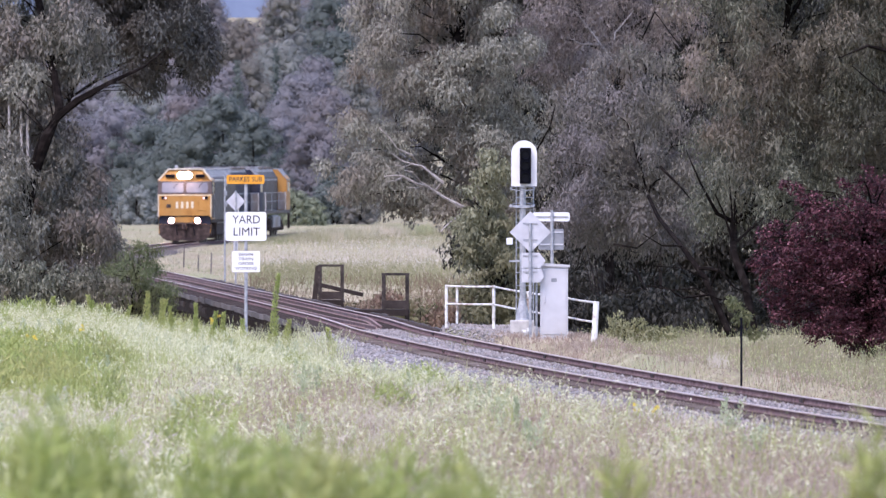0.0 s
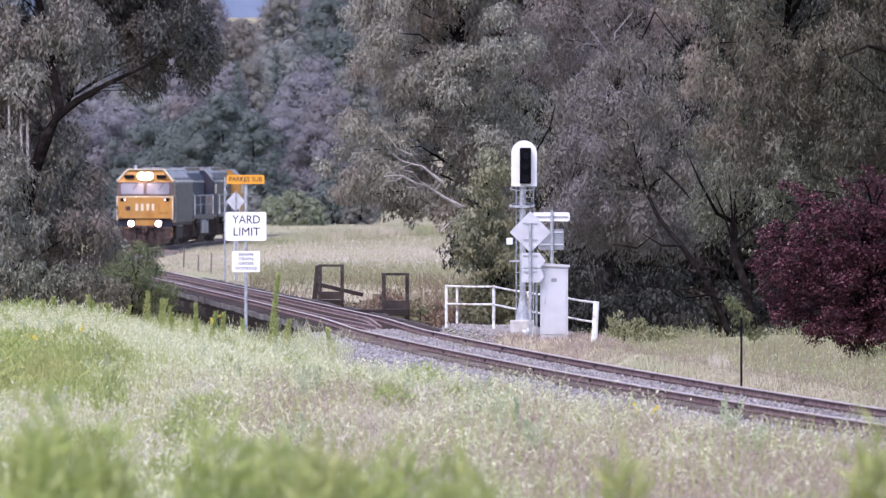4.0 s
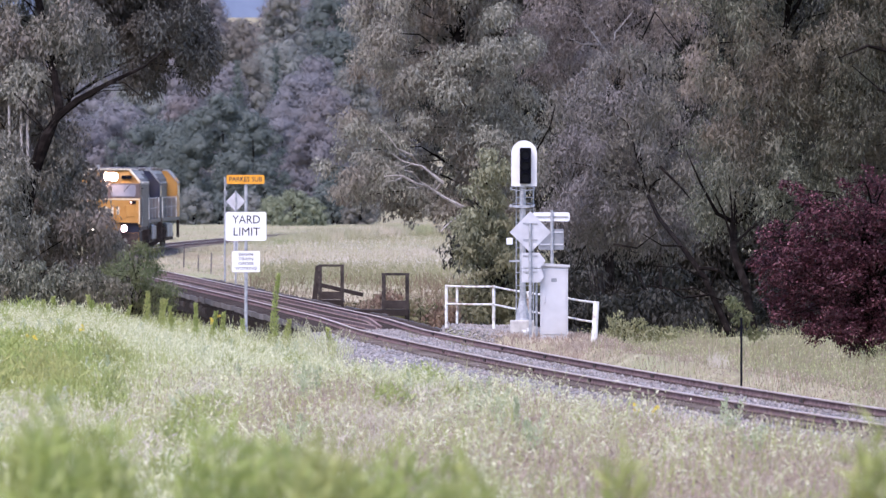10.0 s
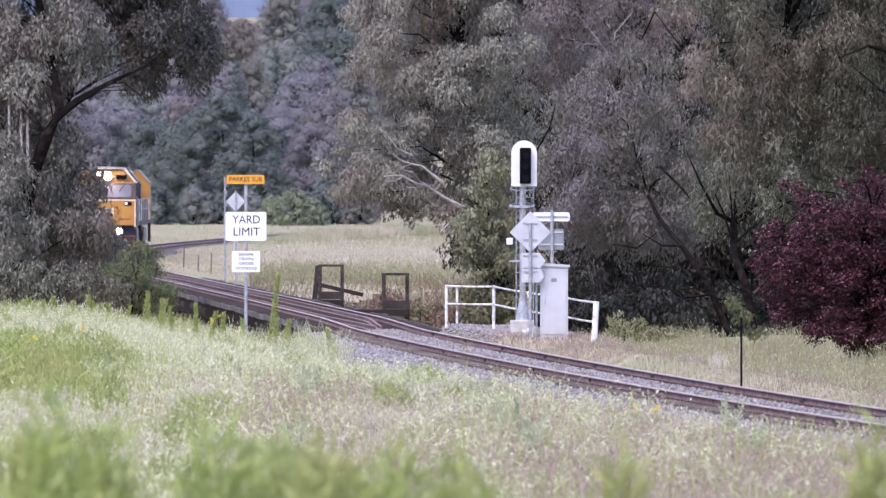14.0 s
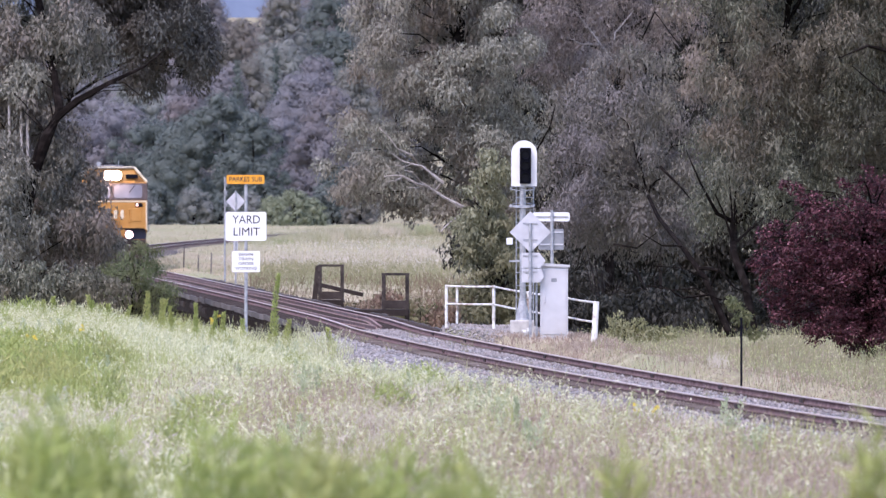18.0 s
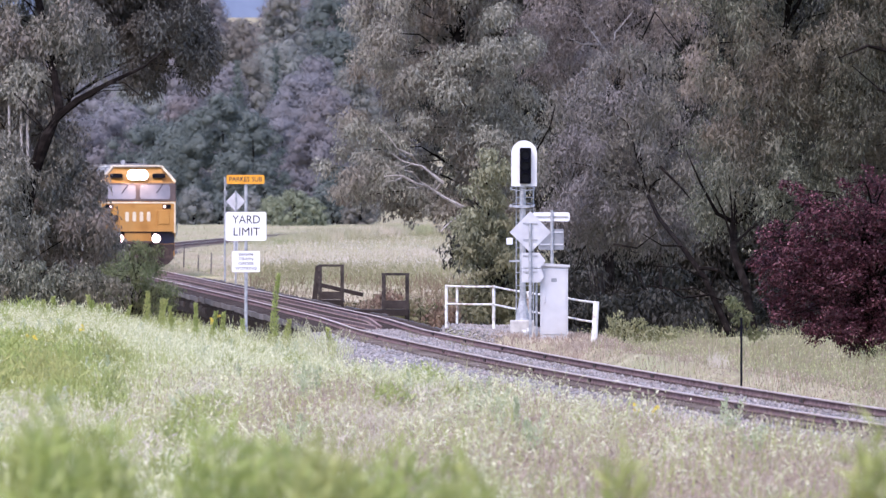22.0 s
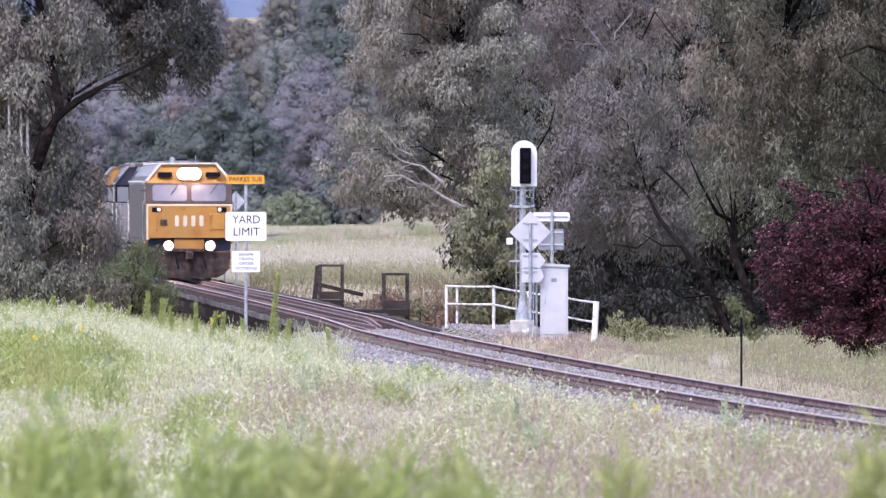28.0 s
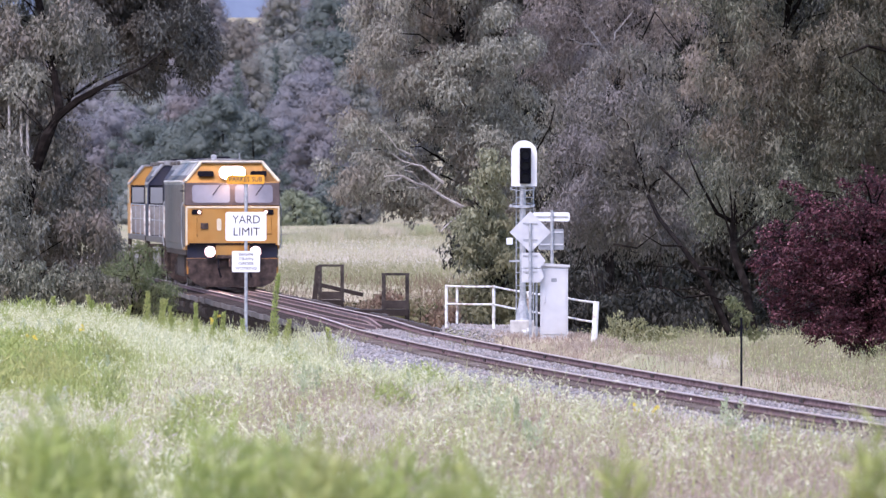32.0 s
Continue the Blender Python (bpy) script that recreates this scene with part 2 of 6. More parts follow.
AL_X += -5.8 - np.interp(400.0, AL_Y, AL_X)
AL_Z = np.interp(AL_Y, [-300, 130, 306, 326, 415, 500, 650, 735, 795, 860, 1000, 1500], [-0.15, -0.2, -0.21, -0.13, -0.12, -0.07, 0.02, 0.2, 0.36, 0.48, 0.62, 1.0])
AL_Z = np.convolve(np.pad(AL_Z, 4, mode="edge"), np.ones(9) / 9, mode="valid")
AL_A = np.concatenate([[0.0], np.cumsum(np.hypot(1.0, AL_S[1:]))])


def tx(y):
    return np.interp(y, AL_Y, AL_X)


def tz(y):
    return np.interp(y, AL_Y, AL_Z)


def ts(y):
    return np.interp(y, AL_Y, AL_S)


def smooth(a, b, v):
    t = np.clip((v - a) / (b - a), 0, 1)
    return t * t * (3 - 2 * t)


def ground_z(x, y):
    """Height of the ground sheet."""
    x, y = np.asarray(x, float), np.asarray(y, float)
    d = x - tx(y)
    base = -0.28 + 1.7 * (1 - smooth(5, 112, y))
    right = smooth(2.4, 5.0, d)
    base = base - 0.3 * right * smooth(100, 180, y)
    cess = smooth(-7.5, -4.5, d) * (1 - smooth(0, 1, d)) * smooth(140, 190, y) * (1 - smooth(322, 332, y))
    base = base - 0.5 * cess * (0.35 + 0.65 * smooth(190, 270, y))
    far = smooth(480, 760, y)
    base = base * (1 - far) + (-0.1 + 0.0012 * np.clip(y - 700, 0, 300)) * far
    near = 324 - 12 * (1 - smooth(2.4, 4.0, np.abs(d)))
    creek = smooth(near, near + 22, y) * (1 - smooth(455, 500, y))
    creek = creek * (0.55 + 0.45 * np.exp(-((y - 395 + 0.6 * d) / 45) ** 2))
    base = base - 2.6 * creek * (1 - 0.55 * smooth(6, 14, d))
    pad = smooth(1.5, 2.0, d) * (1 - smooth(3.6, 4.6, d)) * smooth(283, 289, y) * (1 - smooth(318, 325, y))
    base = base * (1 - pad) - 0.27 * pad
    bed = (1 - pad) * (1 - smooth(2.0, 3.0, np.abs(d))) * (1 - smooth(313, 316, y) * (1 - smooth(478, 486, y)))
    base = base * (1 - bed) + (tz(y) - 0.6 + 0.25 * smooth(486, 520, y)) * bed
    hill = 48 * smooth(1250, 3300, y) + 60 * smooth(3200, 4800, y) + 26 * smooth(60, 420, np.abs(d + 30)) * smooth(900, 1700, y)
    rough = 0.05 * np.sin(x * 1.7 + y * 0.31) * np.sin(y * 0.23 - x * 0.6) * (1 - bed)
    return base + hill + rough


def mesh_np(name, verts, faces):
    """A mesh from arrays: verts (n, 3), faces (m, k)."""
    me = bpy.data.meshes.new(name)
    verts, faces = np.asarray(verts, np.float32), np.asarray(faces, np.int32)
    k = faces.shape[1]
    me.vertices.add(len(verts))
    me.vertices.foreach_set("co", verts.ravel())
    me.loops.add(faces.size)
    me.loops.foreach_set("vertex_index", faces.ravel())
    me.polygons.add(len(faces))
    me.polygons.foreach_set("loop_start", np.arange(0, faces.size, k, dtype=np.int32))
    me.update(calc_edges=True)
    return me


def obj_np(name, verts, faces, material, parent=None):
    me = mesh_np(name, verts, faces)
    me.materials.append(material)
    ob = new(name, me)
    ob.parent = parent
    return ob


def part(name, bm, material, parent=None, label=""):
    """Link a bmesh as one mesh object under its thing."""
    me = bpy.data.meshes.new(name)
    bm.to_mesh(me)
    bm.free()
    me.materials.append(material)
    ob = new(name, me)
    ob.parent = parent
    if label:
        ob["label"] = label
    return ob


def empty(name, m, label, category, group="", kind=""):
    ob = new(name)
    ob.matrix_world = m
    return tagged(ob, label, category, group, kind)


def add_box(bm, x0, x1, y0, y1, z0, z1, bevel=0.0, m=None):
    r = bmesh.ops.create_cube(bm, size=1.0)
    vs = r["verts"]
    bmesh.ops.scale(bm, vec=(x1 - x0, y1 - y0, z1 - z0), verts=vs)
    bmesh.ops.translate(bm, vec=((x0 + x1) / 2, (y0 + y1) / 2, (z0 + z1) / 2), verts=vs)
    if bevel:
        es = list({e for v in vs for e in v.link_edges})
        vs = list({v for f in bmesh.ops.bevel(bm, geom=es, offset=bevel, segments=2, affect="EDGES", profile=0.5)["faces"] for v in f.verts} | {v for v in vs if v.is_valid})
    if m is not None:
        bmesh.ops.transform(bm, matrix=m, verts=vs)
    return bm


def box(x0, x1, y0, y1, z0, z1, bevel=0.0, m=None):
    return add_box(bmesh.new(), x0, x1, y0, y1, z0, z1, bevel, m)


def add_tube(bm, pts, radii, seg=8):
    """A tapered tube through points."""
    rings = []
    for i, p in enumerate(pts):
        a = Vector(pts[min(i + 1, len(pts) - 1)]) - Vector(pts[max(i - 1, 0)])
        q = a.to_track_quat("Z", "Y")
        r = radii[i] if hasattr(radii, "__len__") else radii
        rings.append([bm.verts.new(Vector(p) + q @ Vector((r * math.cos(2 * math.pi * k / seg), r * math.sin(2 * math.pi * k / seg), 0))) for k in range(seg)])
    for a, b in zip(rings, rings[1:]):
        for k in range(seg):
            bm.faces.new((a[k], a[(k + 1) % seg], b[(k + 1) % seg], b[k]))
    bm.faces.new(rings[0][::-1])
    bm.faces.new(rings[-1])
    return bm


def tube(pts, radii, seg=8):
    return add_tube(bmesh.new(), pts, radii, seg)


def prism(outline, d0, d1, axis="y"):
    """Outline of (a, b) points extruded along an axis: y -> (x, z), x -> (y, z), z -> (x, y)."""
    bm = bmesh.new()
    def at(p, d):
        return {"y": (p[0], d, p[1]), "x": (d, p[0], p[1]), "z": (p[0], p[1], d)}[axis]
    a = [bm.verts.new(at(p, d0)) for p in outline]
    b = [bm.verts.new(at(p, d1)) for p in outline]
    n = len(a)
    bm.faces.new(a)
    bm.faces.new(b[::-1])
    for i in range(n):
        bm.faces.new((a[i], b[i], b[(i + 1) % n], a[(i + 1) % n]))
    bmesh.ops.recalc_face_normals(bm, faces=bm.faces)
    return bm


def rounded(w, h, r, seg=4, cx=0.0, cz=0.0):
    out = []
    for sx, sz, a0 in ((1, 1, 0), (-1, 1, 90), (-1, -1, 180), (1, -1, 270)):
        for k in range(seg + 1):
            a = radians(a0 + 90 * k / seg)
            out.append((cx + sx * (w / 2 - r) + r * math.cos(a), cz + sz * (h / 2 - r) + r * math.sin(a)))
    return out

# ---------------------------------------------------------------- ground sheet
def build_ground():
    ds = np.unique(np.concatenate([np.arange(-9, 9.01, 0.5), np.arange(-40, 40.1, 2.5), [-4500, -3000, -2000, -1200, -700, -400, -250, -160, -110, -75, -55, 55, 75, 110, 160, 250, 400, 700, 1200, 2000, 3000, 4500]]))
    ys = np.unique(np.concatenate([np.arange(-300, 100, 12), np.arange(100, 540, 2.5), np.arange(540, 1000, 12), np.arange(1000, 5000, 60)]))
    D, Y = np.meshgrid(ds, ys)
    X = tx(Y) + D
    V = np.stack([X, Y, ground_z(X, Y)], -1).reshape(-1, 3)
    nx, ny = len(ds), len(ys)
    i = (np.arange(ny - 1)[:, None] * nx + np.arange(nx - 1)[None]).ravel()
    ob = obj_np("ground", V, np.stack([i, i + 1, i + nx + 1, i + nx], 1), M_GROUND)
    ob.data.polygons.foreach_set("use_smooth", np.ones(len(ob.data.polygons), bool))
    tagged(ob, "rough meadow soil with a creek gully and far wooded hills", "ground", kind="structure")


build_ground()


# ---------------------------------------------------------------- railway track
def strip(name, profile, y0, y1, step, material, parent=None, smooth_it=False):
    """A cross-section (d, z above rail top) swept along the alignment."""
    ys = np.arange(y0, y1 + 0.01, step)
    n = len(profile)
    th = ts(ys)
    c = 1 / np.hypot(1, th)
    V = np.empty((len(ys), n, 3))
    for k, (d, z) in enumerate(profile):
        V[:, k, 0] = tx(ys) + d * c
        V[:, k, 1] = ys - d * th * c
        V[:, k, 2] = tz(ys) + z
    i = (np.arange(len(ys) - 1)[:, None] * n + np.arange(n)[None])
    j = (np.arange(len(ys) - 1)[:, None] * n + (np.arange(n)[None] + 1) % n)
    F = np.stack([i, j, j + n, i + n], -1).reshape(-1, 4)
    return obj_np(name, V.reshape(-1, 3), F, material, parent)


RAIL_FOOT = [(-0.06, -0.115), (0.06, -0.115), (0.06, -0.105), (0.012, -0.093), (0.01, -0.036), (0.033, -0.028), (0.033, -0.004), (-0.033, -0.004), (-0.033, -0.028), (-0.01, -0.036), (-0.012, -0.093), (-0.06, -0.105)]
RAIL_HEAD = [(-0.036, -0.022), (0.036, -0.022), (0.032, 0.0), (-0.032, 0.0)]
track = empty("railway_track", Matrix.Identity(4), "single rusty railway track on grey ballast, curving over a bridge", "railway track", kind="structure")
for off in (-0.7525, 0.7525):
    r = strip("rail", [(off + a, b) for a, b in RAIL_FOOT], 60, 1400, 2.0, M_RAIL, track)
    strip("rail_head", [(off + a, b) for a, b in RAIL_HEAD], 60, 1400, 2.0, M_RAILTOP, r)
# guard rails between the running rails, drawn together to a point at the near abutment
for sgn in (-1, 1):
    ys = np.concatenate([[312.0, 317.0, 322.0, 326.0], np.arange(330.0, 480, 4.0), [484.0, 489.0, 494.0]])
    off = np.interp(ys, [312, 328, 480, 494], [0.06, 0.45, 0.45, 0.06]) * sgn
    bm = bmesh.new()
    prev = None
    for y, o in zip(ys, off):
        ring = [bm.verts.new((tx(y) + o + a, y, tz(y) + b - 0.012)) for a, b in RAIL_FOOT]
        if prev:
            for k in range(len(ring)):
                bm.faces.new((prev[k], prev[(k + 1) % len(ring)], ring[(k + 1) % len(ring)], ring[k]))
        else:
            bm.faces.new(ring)
        prev = ring
    bm.faces.new(prev[::-1])
    bmesh.ops.recalc_face_normals(bm, faces=bm.faces)
    part("guard_rail", bm, M_GUARD, track)
for y0, y1, toe, bed_m in ((60, 313, (-3.4, -1.05), M_BALLAST), (486, 1400, (-1.95, -0.36), M_FARBALLAST)):
    tagged(strip("ballast", [toe, (2.6, -0.62), (1.55, -0.2), (1.05, -0.155), (0.88, -0.21), (0.62, -0.21), (0.5, -0.13), (0, -0.115), (-0.5, -0.13), (-0.62, -0.21), (-0.88, -0.21), (-1.05, -0.16), (-1.55, -0.2)], y0, y1, 4.0, bed_m), "grey crushed-stone ballast bed under the track", "ballast", kind="structure")


tagged(strip("ballast", [(-1.05, -0.21), (1.05, -0.21), (1.05, -0.15), (0.88, -0.205), (0.62, -0.205), (0.5, -0.125), (0, -0.11), (-0.5, -0.125), (-0.62, -0.205), (-0.88, -0.205), (-1.05, -0.155)], 60, 313, 4.0, M_OILED), "oil-darkened ballast between the rails", "ballast", kind="structure")


def build_stones():
    rng = np.random.default_rng(5)
    n = 26000
    y = 172 + 140.5 * rng.random(n) ** 0.9
    d = rng.uniform(-3.4, 2.5, n)
    a = np.abs(d)
    z = np.where(a < 1.55, np.interp(a, [0, 0.5, 0.62, 0.88, 1.05, 1.55], [-0.118, -0.133, -0.215, -0.215, -0.165, -0.195]), -0.2 - (a - 1.55) * np.where(d < 0, 0.45, 0.4))
    r = rng.uniform(0.016, 0.042, n)
    C = np.stack([tx(y) + d, y, tz(y) + z + 0.01], 1)
    base = np.array([(1, 0, 0), (0, 1, 0), (-1, 0, 0), (0, -1, 0), (0, 0, 1), (0, 0, -1)], float)
    V = C[:, None] + base[None] * r[:, None, None] * rng.uniform(0.6, 1.3, (n, 6, 1)) + rng.normal(0, 0.008, (n, 6, 3))
    F = np.array([(0, 1, 4), (1, 2, 4), (2, 3, 4), (3, 0, 4), (1, 0, 5), (2, 1, 5), (3, 2, 5), (0, 3, 5)])
    F = (np.arange(n)[:, None, None] * 6 + F[None]).reshape(-1, 3)
    tagged(obj_np("ballast_stones", V.reshape(-1, 3), F, M_STONE), "loose angular grey stones on the ballast shoulder", "stones", kind="stuff")


build_stones()


def pad_stones():
    """Pale gravel spread round the handrail and the signal's foot."""
    rng = np.random.default_rng(6)
    n = 5200
    y = rng.uniform(294, 323, n)
    x = tx(y) + rng.uniform(1.1, 4.0, n)
    r = rng.uniform(0.016, 0.045, n)
    C = np.stack([x, y, np.maximum(ground_z(x, y), tz(y) - 0.2 - 0.4 * np.clip(x - tx(y) - 1.55, 0, 9)) + 0.008], 1)
    base = np.array([(1, 0, 0), (0, 1, 0), (-1, 0, 0), (0, -1, 0), (0, 0, 1), (0, 0, -1)], float)
    V = C[:, None] + base[None] * r[:, None, None] * rng.uniform(0.6, 1.3, (n, 6, 1)) + rng.normal(0, 0.007, (n, 6, 3))
    F = np.array([(0, 1, 4), (1, 2, 4), (2, 3, 4), (3, 0, 4), (1, 0, 5), (2, 1, 5), (3, 2, 5), (0, 3, 5)])
    F = (np.arange(n)[:, None, None] * 6 + F[None]).reshape(-1, 3)
    tagged(obj_np("pad_stones", V.reshape(-1, 3), F, M_STONE), "pale loose gravel round the signal and handrail", "stones", kind="stuff")


pad_stones()


# ---------------------------------------------------------------- leaves and trees
def leaf_quads(C, D, L, W, rng, face=None, jitter=0.45):
    """Diamond leaves at C along D, lengths L, widths W, turned at random."""
    n = len(C)
    D = D / np.linalg.norm(D, axis=1, keepdims=True)
    R = rng.normal(size=(n, 3)) if face is None else face + rng.normal(0, jitter, (n, 3))
    S = np.cross(D, R)
    S /= np.linalg.norm(S, axis=1, keepdims=True) + 1e-9
    L, W = np.broadcast_to(L, n)[:, None], np.broadcast_to(W, n)[:, None]
    mid = C + D * L * 0.45
    V = np.stack([C, mid + S * W * 0.5, C + D * L, mid - S * W * 0.5], 1)
    return V


def leaf_object(name, quads, material, parent=None):
    V = np.concatenate(quads)
    F = np.arange(len(V) * 4).reshape(-1, 4)
    return obj_np(name, V.reshape(-1, 3), F, material, parent)


def puff_leaves(centers, radii, n_each, L, W, rng, droop=0.9, flat=0.8, shell=0.5, jitter=0.45, crest=0.7):
    """Leaves in many puffs, thicker toward each puff's upper shell."""
    out = []
    for c, r, n in zip(centers, radii, n_each):
        n = int(n)
        u = rng.normal(size=(n, 3))
        u /= np.linalg.norm(u, axis=1, keepdims=True)
        u[:, 2] = np.abs(u[:, 2]) * np.where(rng.random(n) < crest, 1, -1)
        rad = r * rng.random(n) ** (1 / 3 * (1 - shell) + 0.08)
        rad *= 1 + 0.25 * np.sin(u[:, 0] * 5 + c[0] * 3) * np.sin(u[:, 2] * 4 + c[1])
        p = c + u * rad[:, None] * np.array([1, 1, flat])
        D = np.stack([rng.normal(0, 0.4, n), rng.normal(0, 0.4, n), -droop + rng.normal(0, 0.35, n)], 1) + u * 0.2
        out.append(leaf_quads(p, D, L * rng.uniform(0.6, 1.4, n), W * rng.uniform(0.6, 1.4, n), rng, u + np.array([0, 0, 0.35]), jitter))
    return out


def limbs_to(T, bark, trunk_pts, centers, rng, r0=0.09, every=1, seg=5):
    """Curved limbs from the trunk out to crown puffs."""
    tp = [Vector(a).lerp(Vector(b), k / 6) for a, b in zip(trunk_pts, trunk_pts[1:]) for k in range(6)] + [Vector(trunk_pts[-1])]
    for c in centers[::every]:
        c = Vector(c)
        src = min(tp[4:], key=lambda p: (p - c).length + max(0, p.z - c.z + 0.8) * 2 + rng.uniform(0, 1.2))
        mid = src.lerp(c, 0.5) + Vector((rng.normal(0, 0.2), rng.normal(0, 0.2), 0.3 + 0.12 * (c - src).length * rng.random()))
        q1 = src.lerp(mid, 0.55) + Vector((0, 0, 0.1))
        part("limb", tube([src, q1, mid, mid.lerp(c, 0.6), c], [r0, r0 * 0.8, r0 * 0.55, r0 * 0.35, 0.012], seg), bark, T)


def tree(name, label, trunk, r_trunk, puffs, leaf, density, L, W, seed, category="tree", bark=None, limb=0.035, every=3, droop=0.9, flat=0.8, extra=None, inner=True, dead=None):
    """A tree: tapered trunk, limbs, crown of leaves. puffs: rows of (x, y, z, radius)."""
    rng = np.random.default_rng(seed)
    P = np.array(puffs, float)
    base = trunk[0]
    T = empty(name, Matrix.Translation(base), label, category)
    inv = np.array(base)
    tl = [tuple(np.array(p) - inv) for p in trunk]
    bm = tube(tl, [r_trunk * (1.25 if i == 0 else 1 - 0.75 * i / len(tl)) for i in range(len(tl))], 10)
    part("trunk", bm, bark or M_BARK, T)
    C = P[:, :3] - inv
    limbs_to(T, bark or M_BARK, tl, [tuple(c) for c in C], rng, limb, every)
    for pts, rr in extra or ():
        part("limb", tube([tuple(np.array(p) - inv) for p in pts], np.linspace(rr, 0.012, len(pts)), 5), dead or bark or M_BARK, T)
    hi = P[:, 2] > 8.8
    dens = density * P[:, 3] ** 2
    q = puff_leaves(C[~hi], P[~hi, 3], 0.52 * dens[~hi], L, W * 1.3, rng, droop, flat)
    q += puff_leaves(C[hi], P[hi, 3], 0.14 * dens[hi], L * 2, W * 2.4, rng, droop, flat)
    if inner:
        q += puff_leaves(C, P[:, 3] * 0.7, 0.1 * dens, L * 1.5, W * 2.2, rng, droop, flat, 0.0)
    leaf_object("crown", q, leaf, T)
    return T


def fill_lobes(lobes, r, gap, depth, seed):
    """Puffs scattered through egg-shaped lobes (x, y, z, half width, half height), kept apart by gap radii."""
    rng = np.random.default_rng(seed)
    out = []
    for x, y, z, a, b in lobes:
        want = int(2.2 * a * b / (r * r * gap * gap)) + 2
        got = 0
        for _ in range(want * 12):
            u = rng.normal(size=3)
            u *= rng.random() ** 0.45 / np.linalg.norm(u)
            p = (x + u[0] * a, y + u[1] * depth, z + u[2] * b)
            rr = r * rng.uniform(0.6, 1.35)
            if any((p[0] - q[0]) ** 2 + (p[2] - q[2]) ** 2 + 0.15 * (p[1] - q[1]) ** 2 < (gap * (rr + q[3]) / 2) ** 2 for q in out):
                continue
            out.append((*p, rr))
            got += 1
            if got >= want:
                break
    return out


def gz(x, y):
    return float(ground_z(x, y))


# ---- trees on the far bank of the gully
A_LOBES = [(-1.3, 352, 6.7, 1.35, 1.65), (0.2, 352, 5.0, 2.1, 1.8), (-1.9, 352, 3.7, 1.27, 1.2), (-0.7, 352, 3.0, 1.65, 0.9), (1.0, 352, 7.1, 1.8, 1.65), (1.4, 352, 3.5, 1.35, 1.5), (-0.4, 352, 8.9, 2.25, 1.2), (1.3, 352, 11.0, 3.3, 2.1)]
tree("gum_tree", "tall gum tree with drooping olive and brown foliage", [(1.6, 353, gz(1.6, 353) - 0.1), (1.5, 353, 1.5), (1.0, 352, 4.0), (0.4, 352, 7.0), (0.9, 352, 10.5)], 0.3,
     fill_lobes(A_LOBES, 0.55, 0.9, 3.0, 1), M_GUM3, 3800, 0.108, 0.027, 11,
     extra=[([(0.98, 347.80, 2.28), (0.46, 346.65, 2.58), (-0.01, 346.50, 2.83), (-0.36, 346.35, 3.07), (-0.58, 346.20, 3.22)], 0.060), ([(-0.21, 347.80, 2.95), (-0.01, 346.65, 3.2), (-0.55, 346.50, 3.62), (-0.83, 346.35, 3.68), (-1.07, 346.20, 3.76), (-1.39, 346.05, 3.99)], 0.050), ([(-0.36, 347.80, 3.07), (-0.7, 346.65, 3.17), (-1.05, 346.50, 3.36), (-1.29, 346.35, 3.38), (-1.54, 346.20, 3.36)], 0.041), ([(-0.55, 347.80, 3.54), (-0.8, 346.65, 3.91), (-1.01, 346.50, 3.99), (-1.2, 346.35, 4.09), (-1.39, 346.20, 4.36), (-1.66, 346.05, 4.62)], 0.029), ([(0.46, 347.80, 2.36), (0.19, 346.65, 2.16), (0.04, 346.50, 2.03), (-0.06, 346.35, 1.91)], 0.026), ([(-0.7, 347.80, 3.17), (-0.92, 346.65, 3.25), (-1.17, 346.50, 3.47)], 0.019), ([(-0.58, 347.80, 3.22), (-0.8, 346.65, 3.47), (-1.01, 346.50, 3.51)], 0.019), ([(-1.05, 347.80, 3.36), (-1.24, 346.65, 3.25), (-1.48, 346.50, 3.22)], 0.016), ([(-0.28, 347.80, 3.02), (-0.13, 346.65, 3.36), (-0.03, 346.50, 3.6)], 0.017), ([(-0.83, 347.80, 3.68), (-1.01, 346.65, 3.6), (-1.24, 346.50, 3.66)], 0.014), ([(-0.47, 347.80, 3.13), (-0.71, 346.65, 3.05), (-0.95, 346.50, 3.08)], 0.014)], dead=M_PALEBARK)
B_LOBES = [(4.7, 346, 5.0, 1.9, 1.5), (3.6, 346, 4.0, 1.2, 1.5), (5.6, 346, 3.9, 1.2, 1.5), (3.4, 346, 2.6, 1.2, 1.2), (4.8, 346, 2.3, 1.6, 1.1), (5.9, 346, 2.3, 0.7, 0.9)]
tree("budding_gum", "gum tree with pale pinkish new growth at its top", [(4.4, 360, gz(4.4, 360) - 0.1), (4.5, 360, 2.0), (4.8, 359, 5.0), (5.0, 358, 9.0)], 0.2,
     fill_lobes([(4.2, 358, 7.6, 1.4, 1.0), (5.8, 358, 7.7, 1.3, 1.1), (2.9, 358, 6.9, 1.2, 1.5), (5.2, 358, 9.6, 2.2, 1.0), (6.55, 345, 5.9, 0.5, 0.75), (4.7, 355, 6.4, 1.0, 0.7)], 0.42, 0.9, 1.5, 35), M_PINKGUM, 3300, 0.11, 0.024, 36, flat=1.1, every=4,
     extra=[([(4.4, 355, 6.6), (4.0, 355, 7.2), (3.6, 355, 7.7)], 0.03), ([(4.5, 355, 6.4), (4.6, 355, 7.2), (5.1, 355, 7.8)], 0.03), ([(4.2, 355, 6.9), (3.7, 355, 6.9), (3.3, 355, 7.1)], 0.022)], dead=M_PALEBARK)
